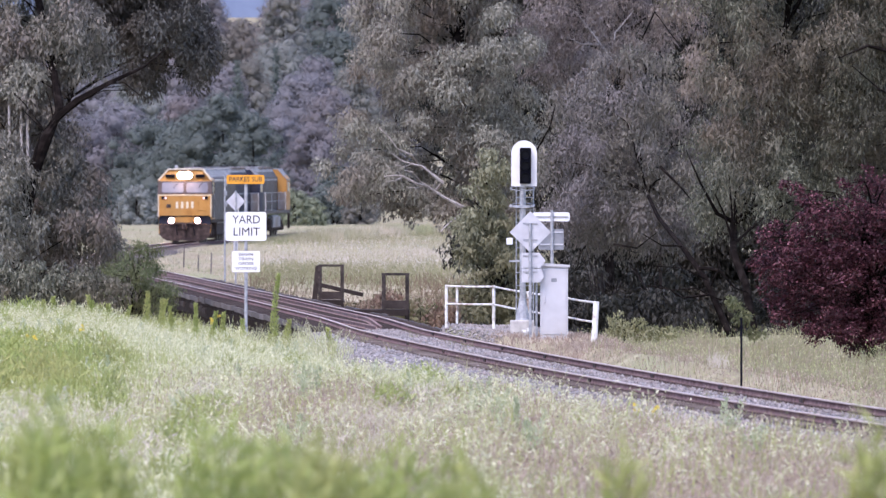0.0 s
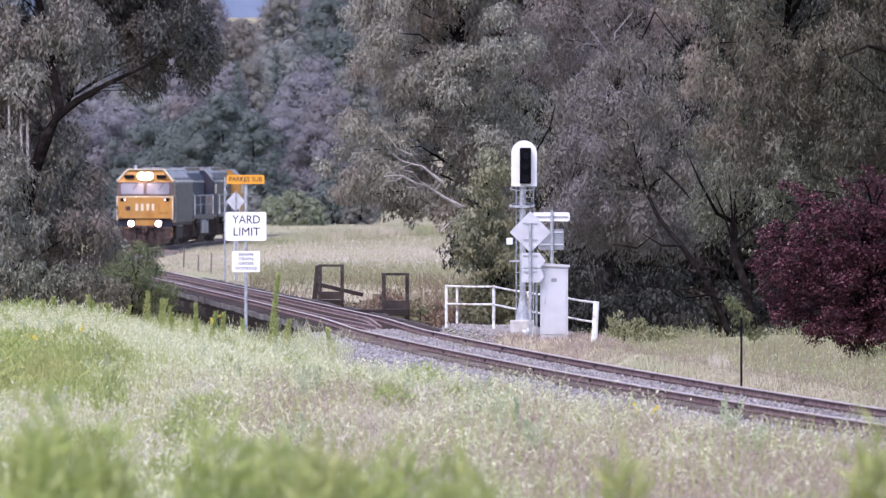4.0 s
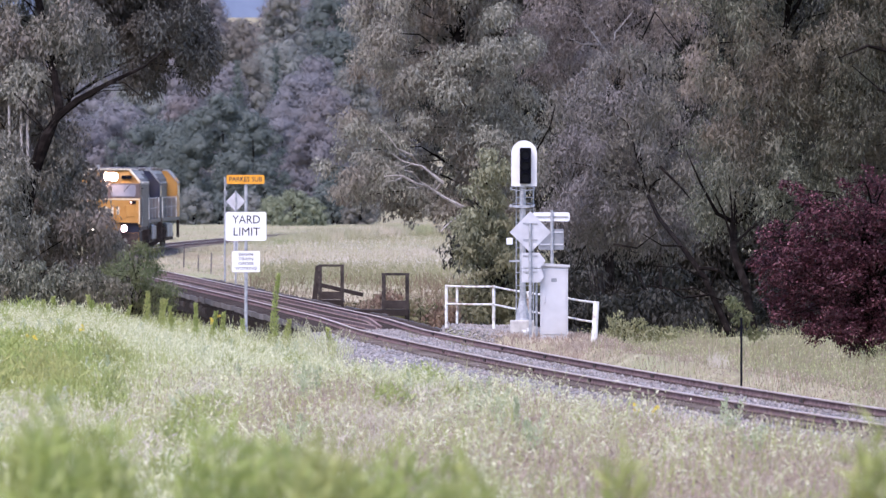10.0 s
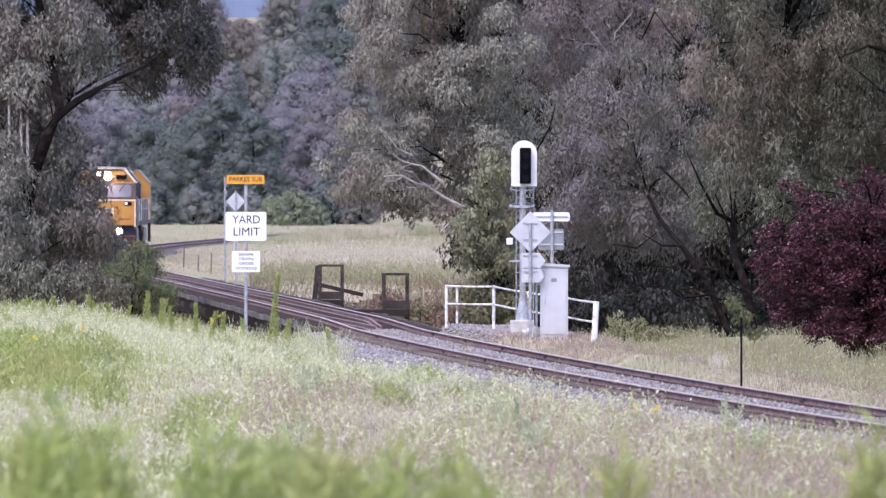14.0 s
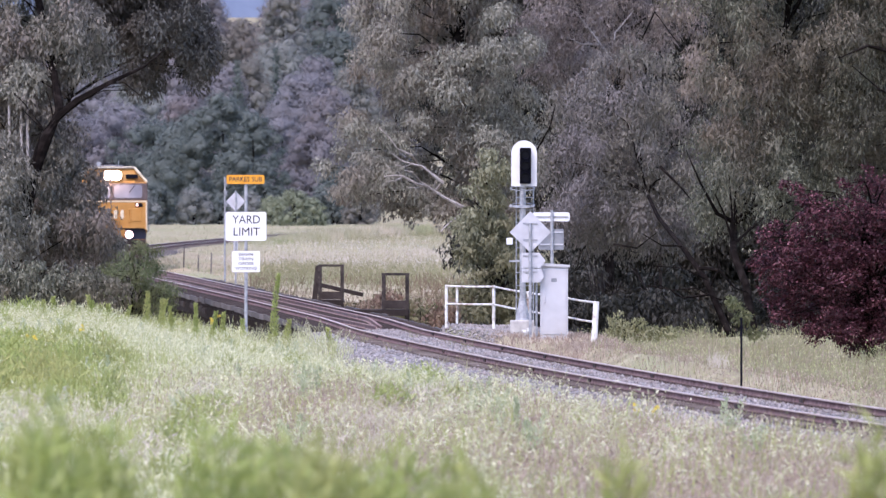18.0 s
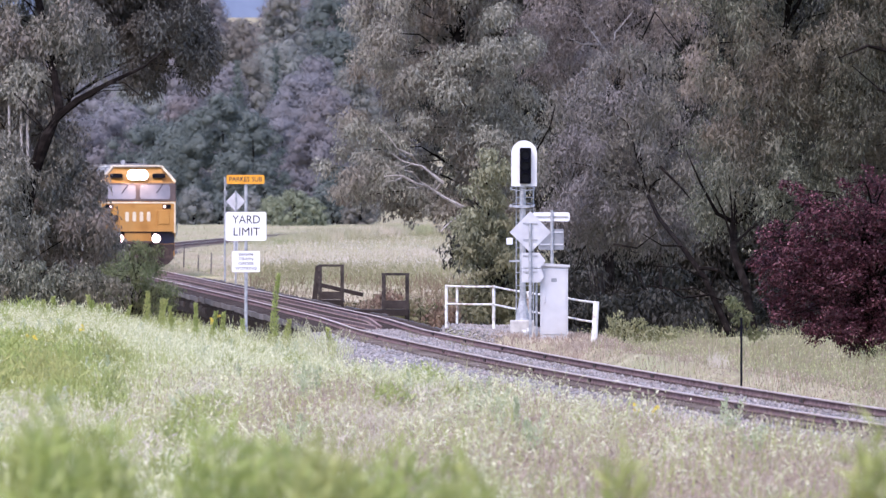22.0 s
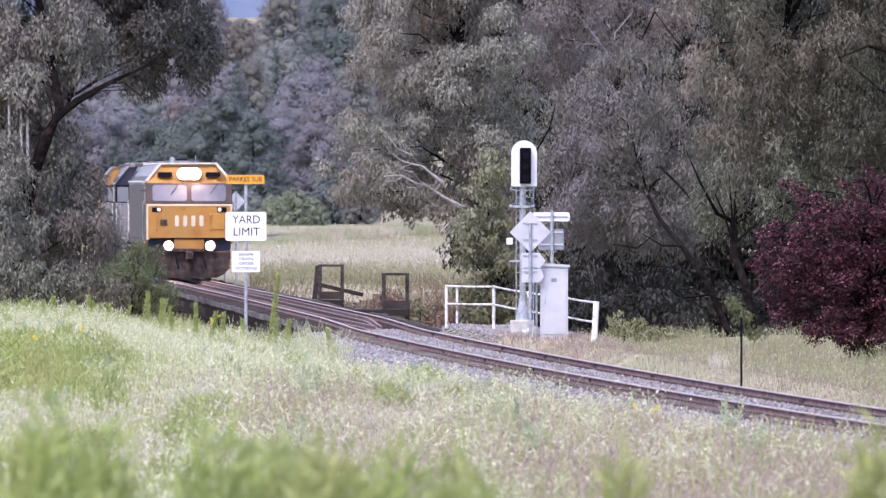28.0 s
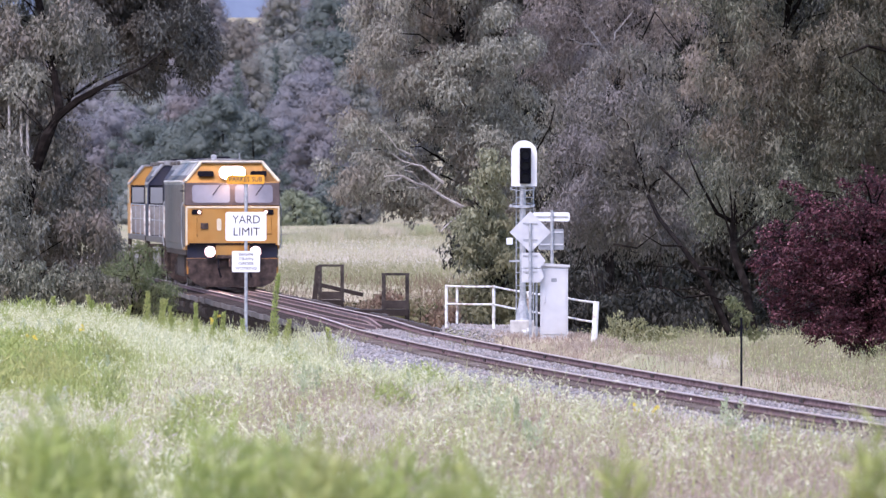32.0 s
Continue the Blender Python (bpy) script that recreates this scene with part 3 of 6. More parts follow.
tree("gum_tree", "leaning gum tree with fine grey-brown weeping foliage", [(7.35, 332, gz(7.35, 332) - 0.1), (6.55, 332, 0.8), (6.05, 333, 1.5), (5.5, 339, 2.3), (5.2, 347, 3.2), (4.9, 348.5, 4.3)], 0.085,
     fill_lobes(B_LOBES, 0.5, 0.9, 3.0, 2), M_GUM2, 3900, 0.1, 0.023, 12, flat=1.1, every=7,
     extra=[([(6.4, 332.2, 1.05), (6.9, 332, 1.0), (7.3, 332.2, 0.55), (7.7, 333, 0.4)], 0.05), ([(6.8, 332, 0.4), (6.0, 332, 0.3), (5.3, 332, 0.7)], 0.035), ([(6.95, 331.6, 0.25), (6.3, 331.2, 0.55), (5.7, 331.2, 0.5), (5.1, 331.2, 0.62)], 0.022), ([(6.6, 331.6, 0.75), (6.0, 331.3, 1.05), (5.3, 331.2, 1.1)], 0.022), ([(6.7, 331.8, 0.6), (6.9, 331.3, 1.1), (6.8, 331.2, 1.6)], 0.026), ([(6.0, 333, 1.6), (5.5, 333, 1.6), (5.0, 333, 1.9)], 0.03), ([(2.4, 342.6, 4.0), (2.75, 342.3, 4.6), (2.9, 342.2, 5.2)], 0.022), ([(5.6, 342.6, 3.6), (6.1, 342.3, 3.1), (6.6, 342.2, 2.5)], 0.045), ([(4.4, 342.6, 1.6), (5.0, 342.3, 1.5), (5.5, 342.2, 1.9)], 0.03)])
C_LOBES = [(7.8, 336, 6.6, 1.4, 1.57), (8.4, 336, 5.0, 1.7, 1.72), (7.5, 336, 3.6, 1.1, 1.4), (7.1, 337, 2.5, 0.6, 0.7), (10.0, 336, 6.4, 1.86, 1.72), (9.1, 336, 3.1, 1.72, 1.14), (8.1, 336, 8.7, 2.86, 1.29), (8.8, 336, 11.5, 3.43, 2.29)]
tree("gum_tree", "large gum tree with hanging grey-green leaf curtains", [(7.85, 333, gz(7.85, 333) - 0.1), (7.6, 333, 0.6), (7.3, 333.5, 1.4), (7.4, 338, 2.8), (8.3, 337, 5.0), (9.0, 336, 9.0), (9.0, 336, 11.5)], 0.12,
     fill_lobes(C_LOBES, 0.52, 0.92, 3.4, 3), M_GUMDARK, 3700, 0.12, 0.022, 13, flat=1.25,
     extra=[([(7.3, 334.6, 2.2), (6.9, 334.0, 2.4), (6.5, 333.6, 3.1), (6.1, 333.4, 4.0)], 0.07)])
tree("gum_tree", "olive gum tree overhanging the plum tree, light and shade put into its leaves", [(12.2, 337, gz(12.2, 337) - 0.1), (12.0, 337, 1.5), (11.7, 336.5, 4.0), (11.4, 336, 6.5), (12.0, 336, 9.5)], 0.22,
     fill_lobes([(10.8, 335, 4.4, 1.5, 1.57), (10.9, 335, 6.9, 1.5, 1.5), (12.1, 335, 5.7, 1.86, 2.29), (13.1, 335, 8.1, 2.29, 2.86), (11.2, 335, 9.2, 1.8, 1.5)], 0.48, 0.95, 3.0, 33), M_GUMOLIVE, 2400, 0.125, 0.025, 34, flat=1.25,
     extra=[([(11.4, 332.2, 6.4), (10.6, 331.6, 6.6), (9.9, 331.4, 6.3)], 0.07), ([(11.6, 332.0, 5.2), (10.9, 331.5, 5.5), (10.2, 331.3, 6.1)], 0.045)])
# Backing lobes close gaps in the canopy; their dark leaf colour stands for shade.
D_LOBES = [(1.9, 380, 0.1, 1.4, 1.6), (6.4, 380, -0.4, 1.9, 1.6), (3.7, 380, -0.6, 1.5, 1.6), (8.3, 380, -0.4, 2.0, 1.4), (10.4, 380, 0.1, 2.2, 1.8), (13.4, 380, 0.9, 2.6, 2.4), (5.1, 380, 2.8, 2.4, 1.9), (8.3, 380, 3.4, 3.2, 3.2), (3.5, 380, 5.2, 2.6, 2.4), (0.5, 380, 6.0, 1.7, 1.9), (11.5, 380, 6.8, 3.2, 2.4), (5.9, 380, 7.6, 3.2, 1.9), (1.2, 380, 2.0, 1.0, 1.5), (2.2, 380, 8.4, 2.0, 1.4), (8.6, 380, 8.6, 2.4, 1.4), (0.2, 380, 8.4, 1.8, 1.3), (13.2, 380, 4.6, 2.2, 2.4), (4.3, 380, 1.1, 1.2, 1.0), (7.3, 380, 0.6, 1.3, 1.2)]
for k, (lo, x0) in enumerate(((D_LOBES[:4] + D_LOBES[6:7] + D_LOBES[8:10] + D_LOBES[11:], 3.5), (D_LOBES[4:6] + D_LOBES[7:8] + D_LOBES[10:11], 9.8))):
    tree("creek_gum", "backing gum tree in the creek gully, shade put into its leaf colour", [(x0, 382, gz(x0, 382) - 0.1), (x0 + 0.2, 382, 1.5), (x0 - 0.3, 381, 5.0), (x0, 380, 8.0)], 0.28,
         fill_lobes(lo, 0.8, 0.7, 2.5, 4 + k), M_SHADELEAF, 1450, 0.16, 0.042, 14 + k)
tree("yellow_box_shrub", "tall yellow-green shrub beside the signal", [(1.2, 328, gz(1.2, 328) - 0.05), (1.15, 328, 0.8), (1.1, 327.5, 1.9), (1.1, 327, 3.2)], 0.07,
     fill_lobes([(1.1, 327, 3.2, 0.5, 0.77), (0.9, 327, 1.8, 0.63, 0.83), (1.5, 327, 1.6, 0.56, 0.97), (0.9, 327, 0.4, 0.63, 0.7), (1.7, 327, 0.2, 0.56, 0.56), (2.2, 327, 0.7, 0.56, 0.7)], 0.3, 0.85, 1.2, 6), M_YELGUM, 2900, 0.11, 0.035, 16, category="shrub", limb=0.025)

# Bushes under the gums, with the shade there put into their leaf colour.
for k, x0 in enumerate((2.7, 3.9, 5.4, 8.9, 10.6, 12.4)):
    tree("understory_bush", "leafy bush under the gums, shade put into its leaf colour", [(x0, 331, gz(x0, 331) - 0.05), (x0 + 0.1, 331, -0.3), (x0, 331, 0.2)], 0.06,
         fill_lobes([(x0 - 0.4, 331, -0.5, 0.8, 0.5), (x0 + 0.5, 331, -0.45, 0.8, 0.5), (x0, 331, -0.05, 0.6, 0.4), (x0, 342, -0.2, 1.2, 1.2)], 0.36, 0.85, 1.0, 70 + k), M_SHADELEAF, 1500, 0.15, 0.04, 80 + k, category="bush", limb=0.02)

for k, (x0, y0, zt) in enumerate(((-2.6, 428, -0.6), (-1.6, 418, -0.75), (-0.7, 408, -0.5), (-1.9, 440, -0.4), (0.1, 395, -0.5))):
    tree("bracken", "rusty brown bracken on the gully side", [(x0, y0, gz(x0, y0) - 0.05), (x0, y0, (gz(x0, y0) + zt) / 2), (x0, y0, zt - 0.2)], 0.03,
         fill_lobes([(x0, y0, zt - 0.35, 0.7, 0.4), (x0 + 0.5, y0, zt - 0.9, 1.0, 0.5), (x0 - 0.3, y0, zt - 1.5, 1.0, 0.7)], 0.36, 0.8, 1.0, 90 + k), M_BRUSH, 1200, 0.14, 0.045, 95 + k, category="fern", limb=0.012)

tree("weed_clump", "dull yellow-green feathery weed clump by the handrail", [(4.1, 301, gz(4.1, 301) - 0.05), (4.1, 301, -0.4), (4.1, 301, -0.2)], 0.03,
     fill_lobes([(4.0, 301, -0.2, 0.3, 0.26), (4.45, 301, -0.25, 0.4, 0.2), (3.95, 301, 0.02, 0.2, 0.14), (5.0, 301, -0.35, 0.5, 0.16)], 0.17, 0.85, 0.5, 101), M_VERGE, 3600, 0.09, 0.022, 102, category="weed", limb=0.008, droop=-0.6)

# ---- trees on the near bank, in front of the passing train
F_LOBES = [(-12.1, 386, 7.5, 1.48, 1.48), (-10.7, 386, 7.2, 1.0, 1.15), (-11.9, 386, 5.2, 1.2, 1.31), (-11.05, 386, 3.6, 0.85, 1.05), (-12.4, 386, 3.1, 1.48, 1.48), (-10.8, 386, 2.0, 0.75, 0.95), (-12.1, 386, 1.3, 1.48, 1.15), (-9.8, 386, 1.0, 0.65, 0.74), (-14.8, 386, 6.1, 1.97, 2.63), (-9.95, 386, 1.8, 0.3, 0.5), (-10.1, 386, 3.0, 0.25, 0.45), (-15.0, 386, 2.3, 1.97, 2.3), (-12.5, 386, 10.5, 2.96, 1.97), (-13.4, 386, 6.4, 1.0, 1.0), (-12.9, 386, 7.0, 0.7, 0.7), (-12.7, 382, 3.4, 0.75, 1.3), (-12.3, 382, 1.9, 0.8, 1.0)]
tree("river_gum", "gum tree with sparse hanging foliage on the creek bank", [(-12.5, 384, gz(-12.5, 384) - 0.1), (-12.3, 383.4, 1.2), (-12.08, 383.2, 2.4), (-11.77, 383.2, 3.65), (-11.4, 383.2, 4.6), (-11.05, 383.3, 5.3), (-11.4, 385, 7.0), (-12.2, 386, 10.5)], 0.27,
     fill_lobes(F_LOBES, 0.5, 0.85, 2.2, 7), M_GUM, 2600, 0.15, 0.034, 17, flat=1.25, every=11, limb=0.025,
     extra=[([(-11.2, 383.2, 5.05), (-10.55, 383.2, 5.6), (-9.66, 383.2, 6.08), (-8.6, 383.4, 6.58), (-7.9, 384, 7.2)], 0.13), ([(-12.0, 382.9, 3.0), (-11.75, 382.8, 4.1), (-11.55, 382.8, 4.8)], 0.06), ([(-9.66, 383.2, 6.08), (-9.2, 383.2, 6.1), (-8.7, 383.2, 5.7)], 0.03)])
for sx, st in ((-12.55, 6.3), (-12.2, 6.2), (-12.02, 6.0)):
    S = empty("gum_sapling", Matrix.Translation((sx, 384.2, gz(sx, 384.2) - 0.1)), "slender pale-barked gum sapling in front of the river gum", "tree", "slender saplings")
    hs = st - gz(sx, 384.2)
    part("trunk", tube([(0, 0, 0), (0.05, 0, hs * 0.5), (-0.02, 0, hs)], [0.09, 0.07, 0.03], 7), M_PALEBARK, S)
    srng = np.random.default_rng(int(-sx * 100))
    leaf_object("crown", puff_leaves(np.array([(0.1, 0.1, hs), (-0.25, 0, hs - 0.25), (0.3, 0, hs + 0.35), (0.05, 0.2, hs * 0.62), (-0.2, 0.1, hs * 0.5)]), [0.45, 0.35, 0.4, 0.4, 0.45], [420, 300, 380, 330, 380], 0.15, 0.044, srng), M_GUM3, S)
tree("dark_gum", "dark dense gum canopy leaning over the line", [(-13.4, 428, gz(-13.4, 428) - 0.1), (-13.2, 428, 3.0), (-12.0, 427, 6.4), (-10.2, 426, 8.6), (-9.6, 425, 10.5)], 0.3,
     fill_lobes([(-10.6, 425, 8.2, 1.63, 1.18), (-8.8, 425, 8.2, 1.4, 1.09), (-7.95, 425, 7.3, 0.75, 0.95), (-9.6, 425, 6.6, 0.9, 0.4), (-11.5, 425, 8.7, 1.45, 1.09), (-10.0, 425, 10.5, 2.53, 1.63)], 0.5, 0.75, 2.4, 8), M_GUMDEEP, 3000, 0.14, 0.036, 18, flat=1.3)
tree("bank_bush", "bright green bush at the bridge end", [(-8.6, 368, gz(-8.6, 368) - 0.05), (-8.6, 368, -0.4), (-8.5, 368, 0.6)], 0.06,
     fill_lobes([(-8.4, 368, 0.9, 0.66, 0.8), (-7.9, 368, 0.2, 0.5, 0.6), (-9.0, 368, 0.3, 0.7, 0.6), (-8.4, 368, -0.6, 0.9, 0.8)], 0.3, 0.85, 0.8, 9), M_BUSH, 3400, 0.09, 0.02, 19, category="bush", limb=0.02)
tree("bank_bush", "dull green low bush under the river gums", [(-11.2, 366, gz(-11.2, 366) - 0.05), (-11.2, 366, -0.5), (-11.1, 366, 0.3)], 0.06,
     fill_lobes([(-9.6, 366, 0.1, 0.8, 0.6), (-10.6, 366, 0.3, 0.94, 0.7), (-11.7, 366, 0.3, 0.94, 0.7), (-12.9, 366, 0.3, 0.94, 0.7), (-11.2, 366, -0.8, 1.8, 0.7)], 0.4, 0.85, 0.9, 10), M_GUMDARK, 2200, 0.13, 0.035, 20, category="bush", limb=0.02)
# ---- purple plum tree
tree("plum_tree", "purple-leaved plum tree with dense dark red foliage", [(8.8, 272, gz(8.8, 272) - 0.05), (8.75, 272, 0.4), (8.6, 272, 1.4), (8.8, 272, 2.6)], 0.12,
     fill_lobes([(7.45, 272, 1.75, 0.92, 0.95), (6.9, 272, 1.45, 0.42, 0.5), (8.2, 272, 1.85, 0.9, 1.0), (9.1, 272, 2.2, 1.1, 1.2), (7.2, 272, 0.75, 0.72, 0.5), (8.3, 272, 0.6, 1.0, 0.7), (9.5, 272, 0.75, 1.1, 0.95), (7.8, 272, 0.2, 0.6, 0.35), (7.9, 272, 1.2, 0.7, 0.6), (8.6, 272, 0.02, 0.9, 0.4), (9.5, 272, 0.02, 1.0, 0.45), (10.3, 272, 1.9, 1.1, 1.5)], 0.24, 0.95, 1.3, 21) + [(7.0, 271.5, 3.1, 0.15), (7.22, 271.5, 3.0, 0.2), (7.35, 271.5, 2.8, 0.16), (6.35, 271.3, 1.45, 0.16), (6.5, 271.3, 2.0, 0.14), (6.8, 271.4, 2.3, 0.15), (7.6, 271.5, 2.85, 0.16), (8.2, 271.5, 3.1, 0.16), (8.35, 271.5, 2.95, 0.2), (6.55, 271.4, 0.95, 0.15), (6.8, 271.4, 0.4, 0.16), (8.7, 271.5, 3.4, 0.16)], M_PLUM, 6200, 0.052, 0.032, 21, droop=0.25, limb=0.025, flat=0.9)


# ---- far trees and wooded hill
def far_tree(rng, x, y, top, half, m, cone=False):
    """A distant tree: short trunk, leafy crown of rounded sprays down to the scrub. top: height of its tip above the datum."""
    z = gz(x, y) - 0.2
    h = max(2.2, top - z)
    half *= 1.3 if top > 6 else 1.15
    T = empty("distant_tree", Matrix.Translation((x, y, z)), "distant conical cypress pine" if cone else "distant rounded grey-green bush tree", "tree", "trees on the far side of the meadow")
    part("trunk", tube([(0, 0, 0), (0.1, 0, h * 0.4), (0, 0, h * 0.8)], [0.22, 0.16, 0.05], 6), M_BARK, T)
    r0 = half * (0.24 if cone else 0.3)
    n = int(np.clip(1.7 * h * half / (r0 * r0), 16, 84))
    fine = 1.0 if y < 1300 else 1.45
    C, R = [], []
    for k in range(n):
        u = ((k + rng.random()) / n) ** (1.15 if cone else 0.85)
        a = 2.4 * k + rng.uniform(-0.5, 0.5)
        if cone:
            w, r = half * (0.95 * (1 - u) + 0.05), r0 * (1.25 - 0.85 * u)
        else:
            w, r = half * math.sin(math.pi * (0.22 + 0.72 * u)) ** 0.7, r0 * rng.uniform(0.55, 1.3)
        q = max(0.0, w - r * 0.8) * rng.uniform(0.75, 1.12)
        C.append((q * math.cos(a), q * math.sin(a), max(r * 0.5, u * (h - r * 0.8) - 0.1 * r)))
        R.append(r)
    quads = []
    for c, r in zip(C, R):
        k = int(16 + 125 * r * r / fine ** 2)
        u = rng.normal(size=(k, 3))
        u[:, 2] = np.abs(u[:, 2]) * np.where(rng.random(k) < 0.75, 1, -1)
        u /= np.linalg.norm(u, axis=1, keepdims=True)
        lump = 0.95 + 0.1 * np.sin(u[:, 0] * 5 + c[0] * 3) * np.sin(u[:, 2] * 5 + c[2]) + rng.normal(0, 0.15, k)
        p = np.array(c) + u * (r * lump)[:, None] * np.array([1, 1, 0.78])
        d = rng.normal(size=(k, 3))
        d -= u * (d * u).sum(1, keepdims=True) * 0.9
        quads.append(leaf_quads(p, d, fine * 0.28 * rng.uniform(0.5, 1.4, k), fine * 0.13 * rng.uniform(0.6, 1.4, k), rng, u, 0.2))
    leaf_object("crown", quads, m, T)
    bm = bmesh.new()
    for c, r in zip(C, R):
        for v in bmesh.ops.create_icosphere(bm, subdivisions=1, radius=1.0)["verts"]:
            g = r * (0.58 + 0.26 * noise.noise(v.co * 2.6 + Vector(c)))
            v.co = Vector((v.co.x * g + c[0], v.co.y * g + c[1], v.co.z * g * 0.76 + c[2]))
    inn = part("inner_foliage", bm, m, T)
    inn.data.polygons.foreach_set("use_smooth", np.ones(len(inn.data.polygons), bool))


def far_trees():
    rng = np.random.default_rng(31)
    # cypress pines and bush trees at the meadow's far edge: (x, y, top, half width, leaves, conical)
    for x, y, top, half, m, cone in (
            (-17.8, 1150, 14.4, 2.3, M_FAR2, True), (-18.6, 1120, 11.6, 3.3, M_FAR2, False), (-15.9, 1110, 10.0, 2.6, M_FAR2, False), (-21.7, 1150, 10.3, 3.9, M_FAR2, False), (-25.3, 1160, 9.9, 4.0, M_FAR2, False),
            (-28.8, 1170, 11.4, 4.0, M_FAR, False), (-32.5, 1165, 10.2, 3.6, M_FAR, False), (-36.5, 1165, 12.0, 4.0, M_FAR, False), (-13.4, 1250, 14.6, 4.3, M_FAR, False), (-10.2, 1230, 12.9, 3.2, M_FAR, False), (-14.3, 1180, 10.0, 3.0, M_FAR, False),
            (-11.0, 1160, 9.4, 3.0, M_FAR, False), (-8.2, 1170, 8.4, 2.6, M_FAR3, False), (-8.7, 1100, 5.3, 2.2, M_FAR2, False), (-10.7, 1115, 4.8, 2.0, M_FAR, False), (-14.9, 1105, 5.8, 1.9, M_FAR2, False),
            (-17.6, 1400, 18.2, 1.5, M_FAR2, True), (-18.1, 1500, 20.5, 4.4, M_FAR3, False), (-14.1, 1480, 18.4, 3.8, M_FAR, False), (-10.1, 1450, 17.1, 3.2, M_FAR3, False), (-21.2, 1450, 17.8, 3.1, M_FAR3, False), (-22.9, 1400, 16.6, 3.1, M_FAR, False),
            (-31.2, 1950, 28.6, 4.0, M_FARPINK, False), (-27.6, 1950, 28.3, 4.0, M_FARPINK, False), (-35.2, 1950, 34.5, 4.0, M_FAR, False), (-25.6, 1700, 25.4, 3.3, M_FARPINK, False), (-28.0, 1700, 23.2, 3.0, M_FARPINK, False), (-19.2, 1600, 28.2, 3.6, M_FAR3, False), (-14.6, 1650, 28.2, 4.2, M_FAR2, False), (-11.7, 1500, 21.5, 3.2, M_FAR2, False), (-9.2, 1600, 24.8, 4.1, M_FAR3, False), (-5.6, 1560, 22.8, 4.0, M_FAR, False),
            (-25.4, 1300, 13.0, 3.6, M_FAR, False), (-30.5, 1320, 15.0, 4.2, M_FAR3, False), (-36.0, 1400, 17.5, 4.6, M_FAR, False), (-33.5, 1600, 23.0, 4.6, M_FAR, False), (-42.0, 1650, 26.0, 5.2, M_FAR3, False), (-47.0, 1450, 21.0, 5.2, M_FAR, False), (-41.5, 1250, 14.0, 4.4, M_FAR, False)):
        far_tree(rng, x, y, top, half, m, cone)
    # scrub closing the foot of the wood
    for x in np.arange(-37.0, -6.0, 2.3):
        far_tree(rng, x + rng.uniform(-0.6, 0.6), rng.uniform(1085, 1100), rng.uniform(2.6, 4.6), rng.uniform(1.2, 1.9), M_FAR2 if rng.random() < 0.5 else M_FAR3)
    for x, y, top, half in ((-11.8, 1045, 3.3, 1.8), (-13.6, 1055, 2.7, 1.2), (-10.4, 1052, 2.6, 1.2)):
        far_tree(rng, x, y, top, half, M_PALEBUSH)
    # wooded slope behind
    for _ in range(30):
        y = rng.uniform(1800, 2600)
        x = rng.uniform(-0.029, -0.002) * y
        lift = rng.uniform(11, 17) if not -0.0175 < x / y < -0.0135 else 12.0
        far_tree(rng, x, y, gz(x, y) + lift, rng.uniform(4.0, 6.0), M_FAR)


def far_ridge():
    """A timbered range closing the valley, its distance haze put in as blue."""
    rng = np.random.default_rng(33)
    xs = np.arange(-420.0, 421.0, 6.0)
    rows = []
    for k, (y, z) in enumerate(((2680, 10), (2700, 34), (2730, 60), (2780, 84))):
        rows.append(np.stack([xs, y + rng.normal(0, 6, len(xs)), z + 5 * np.sin(xs * 0.021 + k) + rng.normal(0, 1.6, len(xs))], 1))
    n = len(xs)
    i = (np.arange(3)[:, None] * n + np.arange(n - 1)[None]).ravel()
    tagged(obj_np("backdrop", np.concatenate(rows), np.stack([i, i + 1, i + n + 1, i + n], 1), M_RANGE), "distant timbered range with haze put into its blue", "hills", kind="structure")


far_ridge()
far_trees()


# ---------------------------------------------------------------- grasses
def turf_z(x, y):
    """Where grass roots: the ground, or the ballast shoulder lying on it."""
    d = x - tx(y)
    shoulder = tz(y) - 0.19 - np.clip(np.abs(d) - 1.55, 0, 2) * np.where(d < 0, 0.476, 0.43)
    on = ((d < 0) & (d > -3.4) | (d > 0) & (d < 2.6)) & (y < 312)
    return np.where(on, np.maximum(ground_z(x, y), shoulder), ground_z(x, y))


def blades(x, y, h, w, lean, rng, base=None):
    """Bent blades: two quads each, six vertices."""
    n = len(x)
    z = turf_z(x, y) - 0.03 if base is None else base
    a = rng.uniform(0, 6.28, n)
    ln = lean * h * rng.uniform(0.2, 1.2, n)
    dx, dy = np.cos(a) * ln, np.sin(a) * ln * 0.5
    b = rng.normal(0, 0.5, n)
    sx, sy = np.cos(b) * w / 2, np.sin(b) * w / 2
    V = np.empty((n, 6, 3))
    for k, (f, g, ww) in enumerate(((0, 0, 1.0), (0.55, 0.3, 0.85), (1.0, 1.0, 0.15))):
        V[:, 2 * k] = np.stack([x + dx * g - sx * ww, y + dy * g - sy * ww, z + h * f], 1)
        V[:, 2 * k + 1] = np.stack([x + dx * g + sx * ww, y + dy * g + sy * ww, z + h * f], 1)
    F = np.array([(0, 1, 3, 2), (2, 3, 5, 4)])
    F = (np.arange(n)[:, None, None] * 6 + F[None]).reshape(-1, 4)
    return V.reshape(-1, 3), F, np.stack([x + dx, y + dy, z + h], 1), np.stack([dx, dy, h * 0.5], 1)


